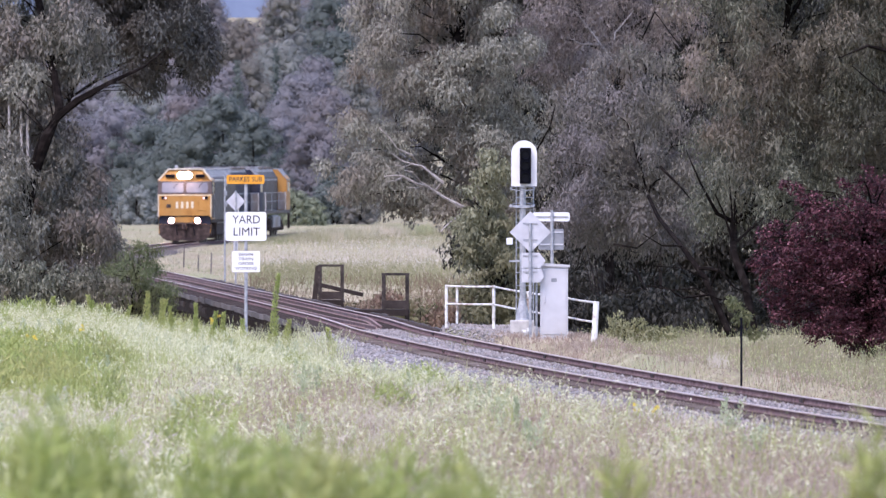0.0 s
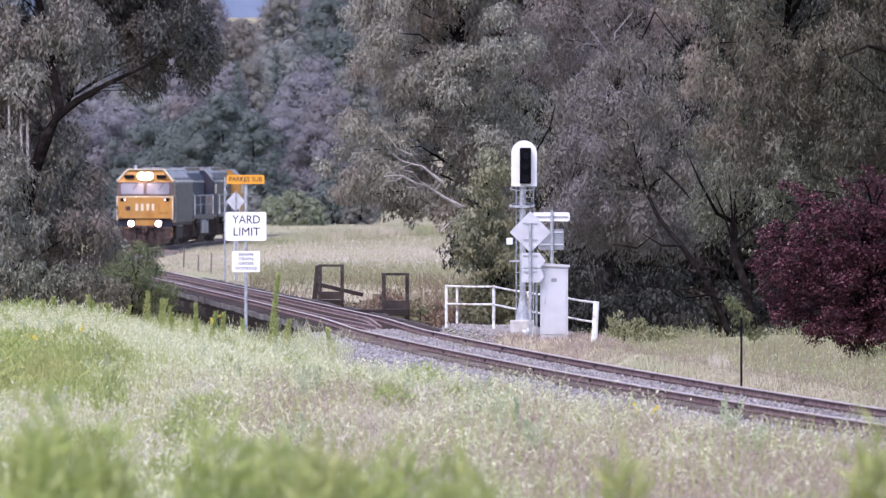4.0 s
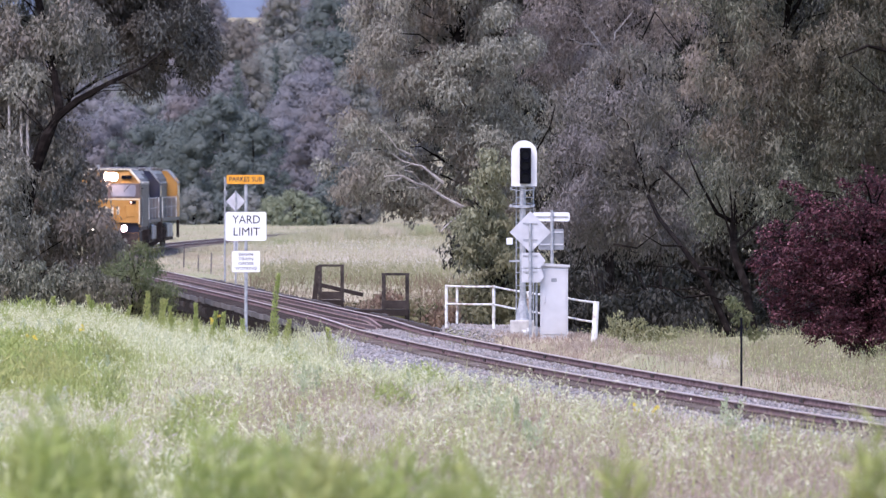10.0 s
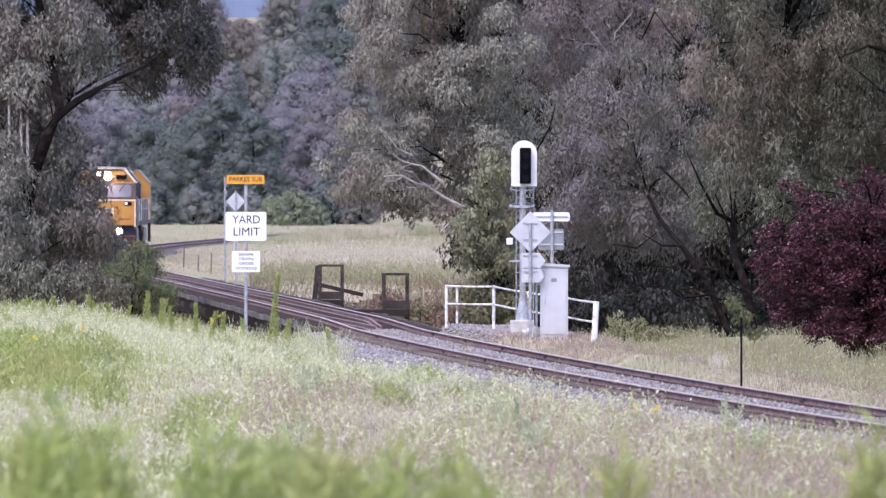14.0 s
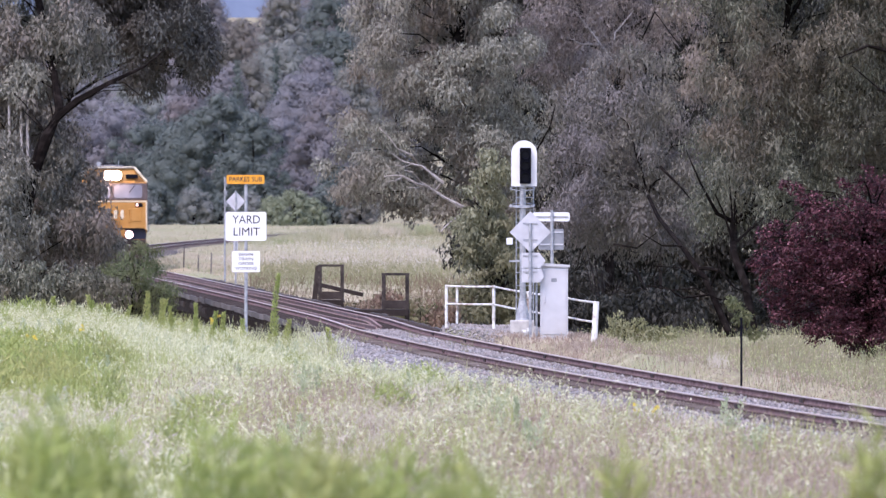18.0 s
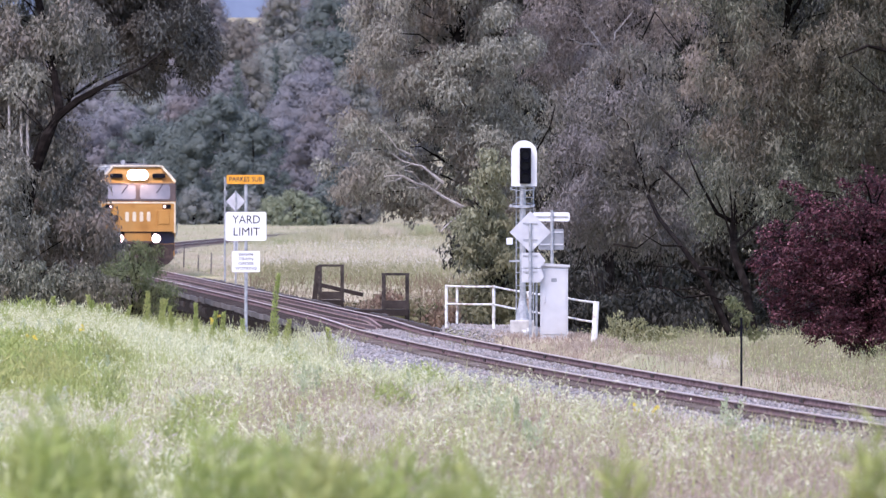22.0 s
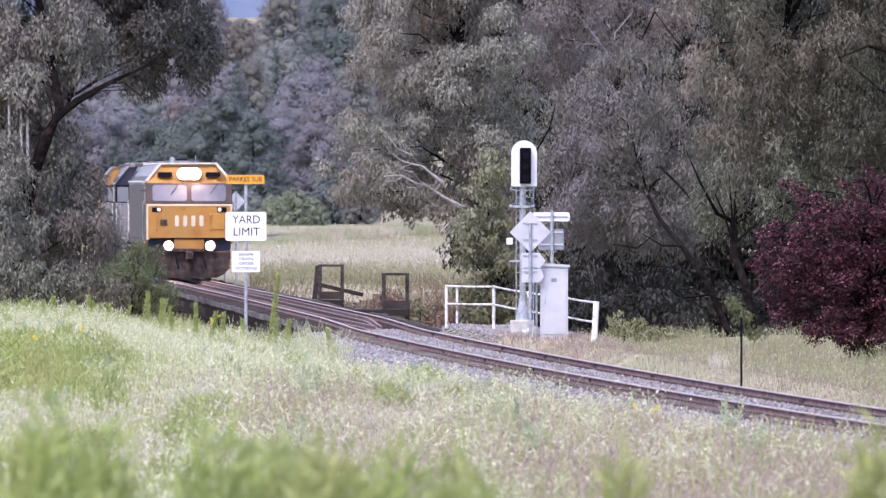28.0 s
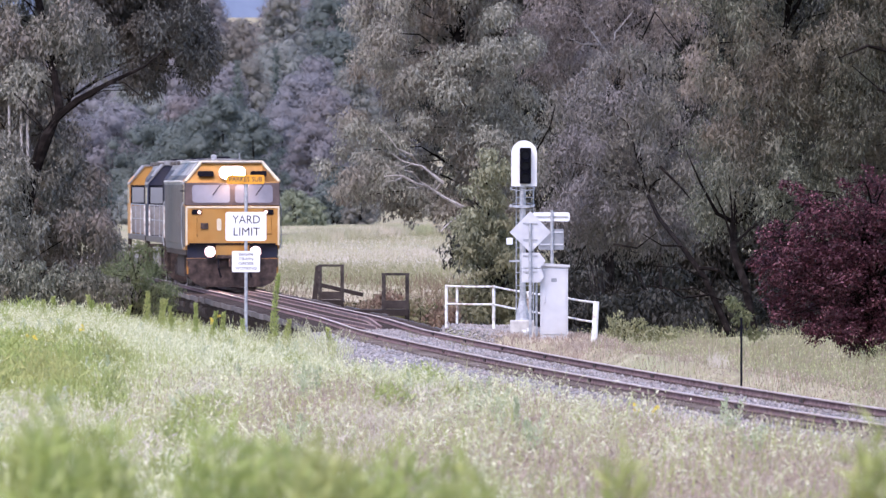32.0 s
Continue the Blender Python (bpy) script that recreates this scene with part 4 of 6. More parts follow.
def seed_heads(tips, dirs, L, W, rng, many=1):
    """Small seeds set along the upper part of each stalk."""
    tips, dirs = np.repeat(tips, many, 0), np.repeat(dirs, many, 0)
    n = len(tips)
    back = rng.random(n)[:, None] * (0.0 if many == 1 else 0.5)
    D = dirs / np.linalg.norm(dirs, axis=1, keepdims=True) + rng.normal(0, 0.3 if many == 1 else 0.7, (n, 3))
    return leaf_quads(tips - dirs * back - D * 0.02 + rng.normal(0, 0.012 * (many > 1), (n, 3)), D, L * rng.uniform(0.6, 1.5, n), W * rng.uniform(0.6, 1.4, n), rng)


def grass_object(name, label, x, y, h, w, lean, material, seed, heads=0.0, head_len=0.1, head_w=0.02, head_mat=None, category="grass", many=1):
    rng = np.random.default_rng(seed)
    V, F, tips, dirs = blades(x, y, h, w, lean, rng)
    ob = obj_np(name, V, F, material)
    tagged(ob, label, category, kind="stuff")
    if heads:
        k = rng.random(len(x)) < heads
        q = seed_heads(tips[k], dirs[k], head_len, head_w, rng, many)
        leaf_object("seed_heads", [q], head_mat or material, ob)
    return ob


def scatter(n, y0, y1, side, rng, power=1.0):
    """Places in the meadow on one side of the track, thicker toward y0."""
    y = y0 + (y1 - y0) * rng.random(n) ** power
    half = 0.0345 * y + 1.0
    if side == "near":
        hi = np.minimum(tx(y) - 2.7 - 0.5 * smooth(180, 258, y) - 0.4 * np.sin(y * 0.4) ** 2, half)
        lo = -half
    else:
        lo = np.maximum(tx(y) + 2.3, -half)
        hi = np.maximum(half, lo + 1)
    return lo + (hi - lo) * rng.random(n), y


def patch(x, y, cx, cy, rx, ry):
    return np.exp(-(((x - cx) / rx) ** 2 + ((y - cy) / ry) ** 2))


def meadow():
    rng = np.random.default_rng(41)
    x, y = scatter(118000, 92, 332, "near", rng, 1.3)
    u = rng.random(len(x))
    clump = 0.5 + 0.5 * np.sin(x * 2.3 + 0.11 * y) * np.sin(y * 0.27 + x * 0.7)
    brown = np.clip(patch(x, y, -0.6, 165, 2.6, 32) * 1.1 + patch(x, y, 2.5, 130, 2.5, 22) * 0.9 + patch(x, y, -1.4, 205, 2.9, 28) * 1.0 + 0.8 * smooth(0.0, 2.2, x) * (1 - smooth(205, 250, y)), 0, 1)
    green = np.clip(patch(x, y, -6.2, 205, 1.2, 28) + 0.8 * patch(x, y, -4.3, 140, 1.0, 22) + 0.9 * (1 - smooth(100, 128, y)) + 0.25 * clump + 0.7 * smooth(290, 330, y), 0, 1)
    kind = np.where(u < 0.75 * green, 0, np.where(u < 0.75 * green + (1 - 0.75 * green) * brown, 1, 2))
    hh = (0.34 + 0.25 * clump) * (1 - 0.55 * smooth(-3.6, -2.0, x - tx(y)))
    k = kind == 0
    grass_object("green_grass", "fresh green grass and weeds in the meadow", x[k], y[k], hh[k] * rng.uniform(0.6, 1.25, k.sum()), 0.012, 0.3, M_GREEN, 42)
    k = kind == 1
    grass_object("brown_grass", "pinkish brown dry seeding grass", x[k], y[k], 0.42 * hh[k] + 0.25 * rng.uniform(0.2, 1.1, k.sum()) ** 2, 0.006, 0.4, M_TAN, 43, 0.9, 0.055, 0.017, many=2)
    k = kind == 2
    grass_object("pale_grass", "pale feathery seeding grass", x[k], y[k], hh[k] * rng.uniform(0.6, 1.25, k.sum()), 0.006, 0.45, M_PALE, 44, 0.7, 0.062, 0.0145, M_PLUME, many=2)
    # far side of the line
    x, y = scatter(30000, 150, 316, "far", rng, 0.7)
    d = x - tx(y)
    keep = ~((d < 4.3) & (y > 278) & (y < 326))
    x, y, d = x[keep], y[keep], d[keep]
    u = rng.random(len(x)) * (0.15 + 0.2 * d)
    k = u < 0.45
    rise = np.clip(0.05 + 0.11 * d, 0.18, 0.72) * (1 - 0.25 * smooth(290, 316, y)) * (0.75 + 0.5 * np.sin(x * 2.1 + y * 0.13) * np.sin(y * 0.21 - x))
    grass_object("verge_grass", "dry tan grass along the far side of the track", x[k], y[k], rise[k] * rng.uniform(0.2, 0.55, k.sum()), 0.008, 0.5, M_TAN, 45, 0.7, 0.05, 0.014, many=2)
    grass_object("verge_weeds", "pale green grass along the far side of the track", x[~k], y[~k], rise[~k] * rng.uniform(0.2, 0.85, (~k).sum()), 0.009, 0.5, M_VERGE, 46, 0.5, 0.055, 0.014, M_PALE, many=1)
    # grass creeping over the near shoulder of the ballast
    y = rng.uniform(120, 232, 9000)
    d = -2.5 - 0.7 * smooth(185, 232, y) - 2.0 * rng.random(9000) ** 1.2
    grass_object("shoulder_grass", "thin dry grass creeping over the ballast shoulder", tx(y) + d, y, rng.uniform(0.06, 0.24, 9000), 0.007, 0.5, M_VERGE, 54, 0.7, 0.055, 0.014, M_TAN, many=2)
    # rank grass hiding the toe of the ballast at the bridge end
    y = rng.uniform(284, 313, 4200)
    d = -1.75 - 3.2 * rng.random(4200) ** 0.9
    grass_object("abutment_grass", "rank seeding grass at the end of the bridge", tx(y) + d, y, rng.uniform(0.25, 0.75, 4200) * (0.65 + 0.35 * np.sin(y * 1.3 + d)), 0.01, 0.45, M_PALE, 59, 0.7, 0.06, 0.014, M_PLUME, many=2)
    # rank grass along the far curve, hiding the foot of the embankment
    y = rng.uniform(690, 1090, 16000)
    d = 1.45 + 2.6 * rng.random(16000)
    grass_object("trackside_grass", "rank straw grass along the far curve of the line", tx(y) + d, y, (0.26 + 0.42 * smooth(735, 805, y)) * rng.uniform(0.6, 1.15, 16000), 0.05, 0.4, M_DRY, 55)
    # drifts of taller grass across the far meadow
    for n, y0, y1, lo, hi, tall, m, nm, lab in (
            (7000, 985, 1080, -0.0165, 0.004, 0.42, M_TAN, "pink_meadow_grass", "pinkish seeding grass before the far trees"),
            (8000, 790, 980, -0.0165, 0.004, 0.36, M_VERGE, "green_meadow_grass", "dull green grass in the far meadow"),
            (18000, 575, 715, -0.0165, 0.004, 0.34, M_STRAW, "tan_meadow_grass", "tall bleached straw grass in the far meadow"),
            (10000, 500, 580, -0.0145, 0.002, 0.42, M_VERGE, "green_meadow_grass", "dull green rank grass above the gully"),
            (9000, 452, 505, -0.0145, 0.002, 0.4, M_BRUSH, "brown_meadow_brush", "purple-brown dry brush along the gully edge")):
        y = np.clip((y0 + y1) / 2 + 0.38 * (y1 - y0) * rng.normal(size=n), 450, 1082)
        x = rng.uniform(lo, hi, n) * y
        ok = (x - tx(y) > 2.0) & (rng.random(n) < 0.55 + 0.45 * np.sin(x * 0.5 + 0.02 * y) * np.sin(0.05 * y + x * 0.2))
        grass_object(nm, lab, x[ok], y[ok], tall * rng.uniform(0.35, 1.15, ok.sum()), 0.022, 0.7, m, 56, 0.5, 0.12, 0.035)
    # stray tufts in the track
    cy = rng.uniform(150, 300, 46)
    cd = np.where(rng.random(46) < 0.5, rng.uniform(-1.6, -0.95, 46), rng.uniform(-0.6, 0.6, 46))
    pick = rng.integers(0, 46, 900)
    y = cy[pick] + rng.normal(0, 0.35, 900)
    grass_object("track_weeds", "stray dry grass tufts growing in the ballast", tx(y) + cd[pick] + rng.normal(0, 0.05, 900), y, rng.uniform(0.08, 0.3, 900), 0.007, 0.5, M_VERGE, 57, 0.5, 0.04, 0.012, M_TAN)
    # far meadow beyond the gully
    y = 470 + 640 * rng.random(44000) ** 0.8
    x = tx(y) + np.where(rng.random(len(y)) < 0.75, 1.6 + 34 * rng.random(len(y)) ** 1.3, -1.5 - 20 * rng.random(len(y)) ** 1.3)
    grass_object("far_meadow_grass", "straw-coloured meadow grass beyond the gully", x, y, rng.uniform(0.05, 0.26, len(y)) * (0.6 + 0.8 * np.clip(np.sin(x * 0.35 + y * 0.021) * np.sin(y * 0.045), 0, 1)), 0.03, 0.9, M_DRY, 47)
    # sparse tall stalks with drooping plumes
    cx, cy = scatter(150, 120, 322, "near", rng, 1.3)
    pick = rng.integers(0, 150, 5600)
    x, y = cx[pick] + rng.normal(0, 0.3, 5600), cy[pick] + rng.normal(0, 1.6, 5600)
    ok = x < tx(y) - 2.4 - 0.6 * smooth(190, 260, y)
    x, y = x[ok], y[ok]
    grass_object("tall_seed_stalks", "tall bleached grass stalks with drooping plumes", x, y, rng.uniform(0.4, 0.75, len(y)), 0.007, 0.7, M_PALE, 52, 1.0, 0.065, 0.0135, M_PLUME, many=5)
    # bleached tuft at the foot of the picket
    grass_object("dry_tuft", "bleached pinkish dry grass tuft beside the picket", 5.1 + rng.normal(0, 0.1, 120), 247 + rng.normal(0, 0.4, 120), rng.uniform(0.12, 0.38, 120), 0.01, 0.6, M_STRAW, 58)
    # trodden pad round the signal
    y = rng.uniform(277, 299, 5200)
    d = rng.uniform(1.75, 4.6, 5200)
    grass_object("pad_grass", "short dry brown grass round the signal", tx(y) + d, y, rng.uniform(0.03, 0.16, len(y)), 0.014, 0.7, M_TAN, 53, 0.3, 0.05, 0.015)
    # gully banks
    y = 333 + 145 * rng.random(16000)
    d = np.where(rng.random(len(y)) < 0.75, 3.0 + 11 * rng.random(len(y)), -3.0 - 8 * rng.random(len(y)))
    grass_object("gully_brush", "dry brown brush on the gully banks", tx(y) + d, y, rng.uniform(0.2, 0.7, len(y)), 0.02, 0.8, M_BRUSH, 48, 0.9, 0.12, 0.04, M_BRUSH, "brush")


meadow()


def arching_stalks(name, label, x, y, h, reach, material, seed, seeds=12):
    """Grass stalks that rise and bend over, strung with hanging seeds toward the tip."""
    rng = np.random.default_rng(seed)
    n, m = len(x), 7
    a = np.where(rng.random(n) < 0.7, 0.0, math.pi) + rng.normal(0, 0.5, n)
    t = np.linspace(0, 1, m)
    z0 = turf_z(x, y) - 0.03
    bend = rng.uniform(0.35, 1.0, n)

    def at(u):
        out = (reach * bend)[:, None] * u ** 2.2
        up = h[:, None] * (u - 0.42 * bend[:, None] * u ** 3.2)
        return np.stack([x[:, None] + np.cos(a)[:, None] * out, y[:, None] + np.sin(a)[:, None] * out, z0[:, None] + up], -1)
    P = at(np.broadcast_to(t, (n, m)))
    T = np.gradient(P, axis=1)
    S = np.stack([T[..., 2], np.zeros((n, m)), -T[..., 0]], -1)
    S /= np.linalg.norm(S, axis=-1, keepdims=True) + 1e-9
    S *= np.linspace(0.006, 0.0025, m)[None, :, None]
    V = np.stack([P - S, P + S], 2).reshape(-1, 3)
    i = (np.arange(n)[:, None] * m + np.arange(m - 1)[None]).ravel() * 2
    ob = obj_np(name, V, np.stack([i, i + 1, i + 3, i + 2], 1), material)
    tagged(ob, label, "grass", kind="stuff")
    C = at(rng.uniform(0.5, 1.0, (n, seeds))).reshape(-1, 3)
    D = np.stack([rng.normal(0.15, 0.4, len(C)), rng.normal(0, 0.4, len(C)), -1 + rng.normal(0, 0.3, len(C))], 1)
    leaf_object("seed_heads", [leaf_quads(C, D, 0.05 * rng.uniform(0.6, 1.5, len(C)), 0.014, rng)], material, ob)


def stalks():
    rng = np.random.default_rng(64)
    for name, label, n, y0, y1, m, clumps, tall in (
            ("pale_arching_stalks", "pale arching grass stalks strung with seeds", 1500, 215, 318, M_PLUME, 90, 0.62),
            ("straw_arching_stalks", "straw-coloured arching grass stalks strung with seeds", 1300, 146, 215, M_STRAW, 60, 0.6)):
        cx, cy = scatter(clumps, y0, y1, "near", rng, 1.0)
        k = rng.integers(0, clumps, n)
        x, y = cx[k] + rng.normal(0, 0.22, n), cy[k] + rng.normal(0, 1.2, n)
        ok = x < tx(y) - 2.2
        x, y = x[ok], y[ok]
        arching_stalks(name, label, x, y, tall * rng.uniform(0.6, 1.35, len(x)), 0.45 * rng.uniform(0.5, 1.3, len(x)), m, 65)
    n = 420
    y = rng.uniform(296, 319, n)
    x = -4.6 - 6.4 * rng.random(n)
    arching_stalks("ridge_stalks", "tall wispy seeding grass along the crest of the meadow", x, y, rng.uniform(0.5, 1.05, n), 0.35 * rng.uniform(0.4, 1.2, n), M_PALE, 66, 16)


stalks()


def weed_clumps():
    """Tall leafy weeds near the camera and spires at the meadow's edge."""
    rng = np.random.default_rng(51)
    spots = [(-1.02, 60, 1.42, 0.24), (-0.76, 61, 1.38, 0.28), (-0.52, 58, 1.34, 0.22), (-0.38, 60, 1.2, 0.24), (-0.2, 62, 1.24, 0.26), (0.08, 60, 1.24, 0.22), (0.2, 57, 1.08, 0.16), (-1.8, 60, 1.5, 0.22), (-1.6, 63, 1.42, 0.2), (-1.7, 58, 1.3, 0.2), (0.8, 60, 1.22, 0.14), (0.72, 57, 1.0, 0.2), (1.95, 60, 1.36, 0.16), (1.5, 59, 0.98, 0.2), (-6.0, 196, 1.0, 0.7), (-6.7, 205, 1.15, 0.7), (-5.5, 215, 0.85, 0.5), (-7.2, 213, 1.0, 0.6)]
    spots += [(float(rng.uniform(-0.0352, -0.0278)) * b, b, float(rng.uniform(0.6, 0.95)), 0.55) for b in np.linspace(186, 246, 16)]
    wx, wy = scatter(62, 125, 318, "near", rng, 1.1)
    spots += [(float(a), float(b), float(rng.uniform(0.45, 0.75)), float(rng.uniform(0.25, 0.5))) for a, b in zip(wx, wy) if a < tx(b) - 4.4 and a < 0.6]
    for x, y, h, r in spots:
        n = int((1500 if y < 100 else 420) * (r / 0.4))
        a = rng.uniform(0, 6.28, n)
        q = r * rng.random(n) ** 0.5
        p = np.stack([x + q * np.cos(a), y + q * np.sin(a), gz(x, y) + h * rng.random(n) ** 0.7 * (1 - 0.35 * (q / r) ** 2)], 1)
        D = np.stack([rng.normal(0, 0.5, n), rng.normal(0, 0.5, n), rng.uniform(0.2, 1.2, n)], 1)
        stems = np.array([(x + rng.normal(0, r * 0.4), y + rng.normal(0, r * 0.4)) for _ in range(14)])
        ob = empty("tall_weed", Matrix.Translation((x, y, gz(x, y))), "tall soft green leafy weed in the meadow", "weed", "tall weeds in the meadow")
        org = np.array((x, y, gz(x, y)))
        bm = bmesh.new()
        for sx, sy in stems:
            add_tube(bm, [(sx - x, sy - y, -0.05), (sx - x, sy - y, h * 0.5), (sx - x + rng.normal(0, 0.05), sy - y, h * 0.95)], [0.008, 0.006, 0.002], 4)
        tagged(part("stalk_mass", bm, M_GREEN, ob), kind="stuff")
        leaf_object("leaves", [leaf_quads(p - org, D, 0.13 * rng.uniform(0.6, 1.4, n), 0.025, rng)], M_GREEN if y < 100 or x < -0.0275 * y else M_WEED, ob)
    for x, y, top in ((-3.78, 294, 1.12), (-5.0, 300, 0.2), (-6.35, 300, 0.5), (-6.15, 304, 0.3), (-6.6, 305, 0.45), (-8.2, 312, 0.5), (-8.6, 308, 0.4), (-7.2, 300, 0.35), (-5.2, 297, 0.25), (-7.7, 305, 0.35), (-9.0, 306, 0.5), (-4.6, 305, 0.0), (-9.4, 310, 0.4), (-10.1, 311, 0.35), (-8.0, 302, 0.45), (-6.9, 309, 0.6), (-5.6, 301, 0.4), (-3.5, 293, 0.1), (-2.4, 290, -0.05)):
        h = max(0.35, top - gz(x, y))
        z0 = gz(x, y)
        ob = empty("weed_spire", Matrix.Translation((x, y, z0)), "upright green weed spire at the meadow edge", "weed", "weed spires")
        tip, fat = float(rng.normal(0, 0.09)), float(rng.uniform(0.06, 0.17))
        part("stems", tube([(0, 0, -0.05), (0.02 + tip * 0.3, 0, h * 0.5), (tip, 0, h)], [0.012, 0.009, 0.003], 5), M_GREEN, ob)
        n = int(420 * h)
        u = rng.random(n)
        a = rng.uniform(0, 6.28, n)
        q = fat * (1.05 - u) * rng.random(n)
        p = np.stack([tip * u ** 1.7 + q * np.cos(a), q * np.sin(a), u * h], 1)
        D = np.stack([np.cos(a) * 0.6, np.sin(a) * 0.6, rng.uniform(0.3, 1.2, n)], 1)
        leaf_object("leaves", [leaf_quads(p, D, 0.09, 0.022, rng)], M_GREEN, ob)
    px_, py_ = scatter(46, 150, 290, "near", rng, 1.0)
    for x, y in zip(px_, py_):
        if x > tx(y) - 3.4:
            continue
        x, y, z0 = float(x), float(y), gz(x, y)
        h = float(rng.uniform(0.4, 0.72))
        ob = empty("pale_weed", Matrix.Translation((x, y, z0)), "upright grey-green seeding weed in the meadow", "weed", "seeding weeds in the meadow")
        bm = bmesh.new()
        q = []
        for _ in range(4):
            ox, oy, hh = rng.normal(0, 0.1), rng.normal(0, 0.2), h * rng.uniform(0.7, 1.1)
            add_tube(bm, [(ox * 0.5, oy, -0.05), (ox, oy, hh * 0.5), (ox * 1.4, oy, hh)], [0.008, 0.006, 0.002], 4)
            n = 90
            u, a = rng.random(n), rng.uniform(0, 6.28, n)
            p = np.stack([ox * (0.5 + 0.9 * u) + 0.05 * (1.1 - u) * np.cos(a), oy + 0.05 * (1.1 - u) * np.sin(a), (0.15 + 0.85 * u) * hh], 1)
            q.append(leaf_quads(p, np.stack([np.cos(a) * 0.5, np.sin(a) * 0.5, rng.uniform(0.3, 1.2, n)], 1), 0.065, 0.02, rng))
        tagged(part("stalk_mass", bm, M_PALEWEED, ob), kind="stuff")
        tagged(leaf_object("leaves", q, M_PALEWEED, ob), kind="stuff")
    # yellow flowers
    for k, (x, y, z) in enumerate(((-5.15, 296, 0.05), (-5.0, 297, 0.12), (-5.08, 293, 0.0), (-6.9, 190, 0.62), (-6.2, 199, 0.7), (-5.6, 205, 0.75), (-6.9, 160, 0.5), (2.6, 176, 0.02), (2.8, 174, 0.0))):
        base = float(turf_z(x, y))
        ob = empty("yellow_flower", Matrix.Translation((x, y, base)), "yellow daisy flowers on thin stems", "flower", "yellow flowers")
        hgt = max(0.3, z - base + 0.1)
        bm = bmesh.new()
        heads = []
        for j in range(3):
            ox, oy, oz = rng.normal(0, 0.05), rng.normal(0, 0.05), rng.uniform(-0.06, 0.04)
            add_tube(bm, [(ox * 0.3, oy, -0.03), (ox, oy, hgt + oz)], [0.004, 0.003], 4)
            heads.append((ox, oy, hgt + oz))
        tagged(part("stalk_mass", bm, M_GREEN, ob), kind="stuff")
        n = 14
        C = np.repeat(np.array(heads), n, 0)
        D = rng.normal(size=(len(C), 3)) * np.array([1, 0.5, 1])
        tagged(leaf_object("petals", [leaf_quads(C, D, 0.035, 0.02, rng)], M_YEL, ob), kind="stuff")


weed_clumps()


# ---------------------------------------------------------------- bridge
def build_bridge():
    B = empty("railway_bridge", Matrix.Identity(4), "long low timber trestle railway bridge over a gully", "bridge", kind="structure")
    spans = np.linspace(313.0, 486.0, 22)
    for y0, y1 in zip(spans, spans[1:]):
        for off, z0, z1, w, m, nm in ((-0.75, -0.85, -0.38, 0.32, M_TIMBER, "girder"), (0.75, -0.85, -0.38, 0.32, M_TIMBER, "girder")):
            bm = bmesh.new()
            ends = []
            for y in (y0 + 0.02, y1 - 0.02):
                x, z = float(tx(y)) + off, float(tz(y))
                ends.append([bm.verts.new((x + a, y, z + b)) for a, b in ((-w / 2, z0), (w / 2, z0), (w / 2, z1), (-w / 2, z1))])
            bm.faces.new(ends[0]), bm.faces.new(ends[1][::-1])
            for k in range(4):
                bm.faces.new((ends[0][k], ends[1][k], ends[1][(k + 1) % 4], ends[0][(k + 1) % 4]))
            bmesh.ops.recalc_face_normals(bm, faces=bm.faces)
            part(nm, bm, m, B)
    prng = np.random.default_rng(9)
    for y0 in np.arange(313.0, 484.5, 2.9):
        for off in (-1.53, 1.53):
            yc = y0 + 1.45
            j = float(prng.normal(0, 0.01))
            part("edge_plank", box(-0.022, 0.022, -1.42, 1.42, -0.24 + j, -0.1 + j, 0.006, m=pose(float(tx(yc)) + off + j, yc, float(tz(yc)), float(prng.normal(0, 0.3)), 0, math.degrees(-math.atan(float(ts(yc)))))), M_GREYWOOD, B)
            if prng.random() < 0.5:
                part("fascia_board", box(-0.025, 0.025, -1.3, 1.3, -0.52 + 2 * j, -0.37 + 2 * j, 0.008, m=pose(float(tx(yc)) + off, yc, float(tz(yc)), 0, 0, math.degrees(-math.atan(float(ts(yc)))))), M_TIMBER, B)
    for y in spans[1:-1]:
        x, z = float(tx(y)), float(tz(y))
        bm = box(x - 1.7, x + 1.7, y - 0.16, y + 0.16, z - 1.15, z - 0.85, 0.02)
        for o in (-1.3, 0.0, 1.3):
            add_tube(bm, [(x + o * 1.15, y, gz(x + o, y) - 0.3), (x + o, y, z - 1.1)], [0.17, 0.15], 8)
        part("pier", bm, M_TIMBER, B)
    for y in (312.5, 486.5):
        x, z = float(tx(y)), float(tz(y))
        part("abutment", box(x - 1.7, x + 1.7, y - 0.5, y + 0.5, z - 3.4, z - 0.4, 0.03), M_CONC, B)
    bm = box(-1.5, 1.5, -0.12, 0.12, -0.36, -0.117, 0.012)
    first = part("transom", bm, M_TIMBER, B)
    ys = np.arange(313.3, 486, 0.62)
    for k, y in enumerate(ys):
        ob = first if k == 0 else new("transom", first.data)
        ob.parent = B
        ob.matrix_basis = pose(float(tx(y)), y, float(tz(y)), 0, 0, math.degrees(-math.atan(float(ts(y)))))
    return B


build_bridge()


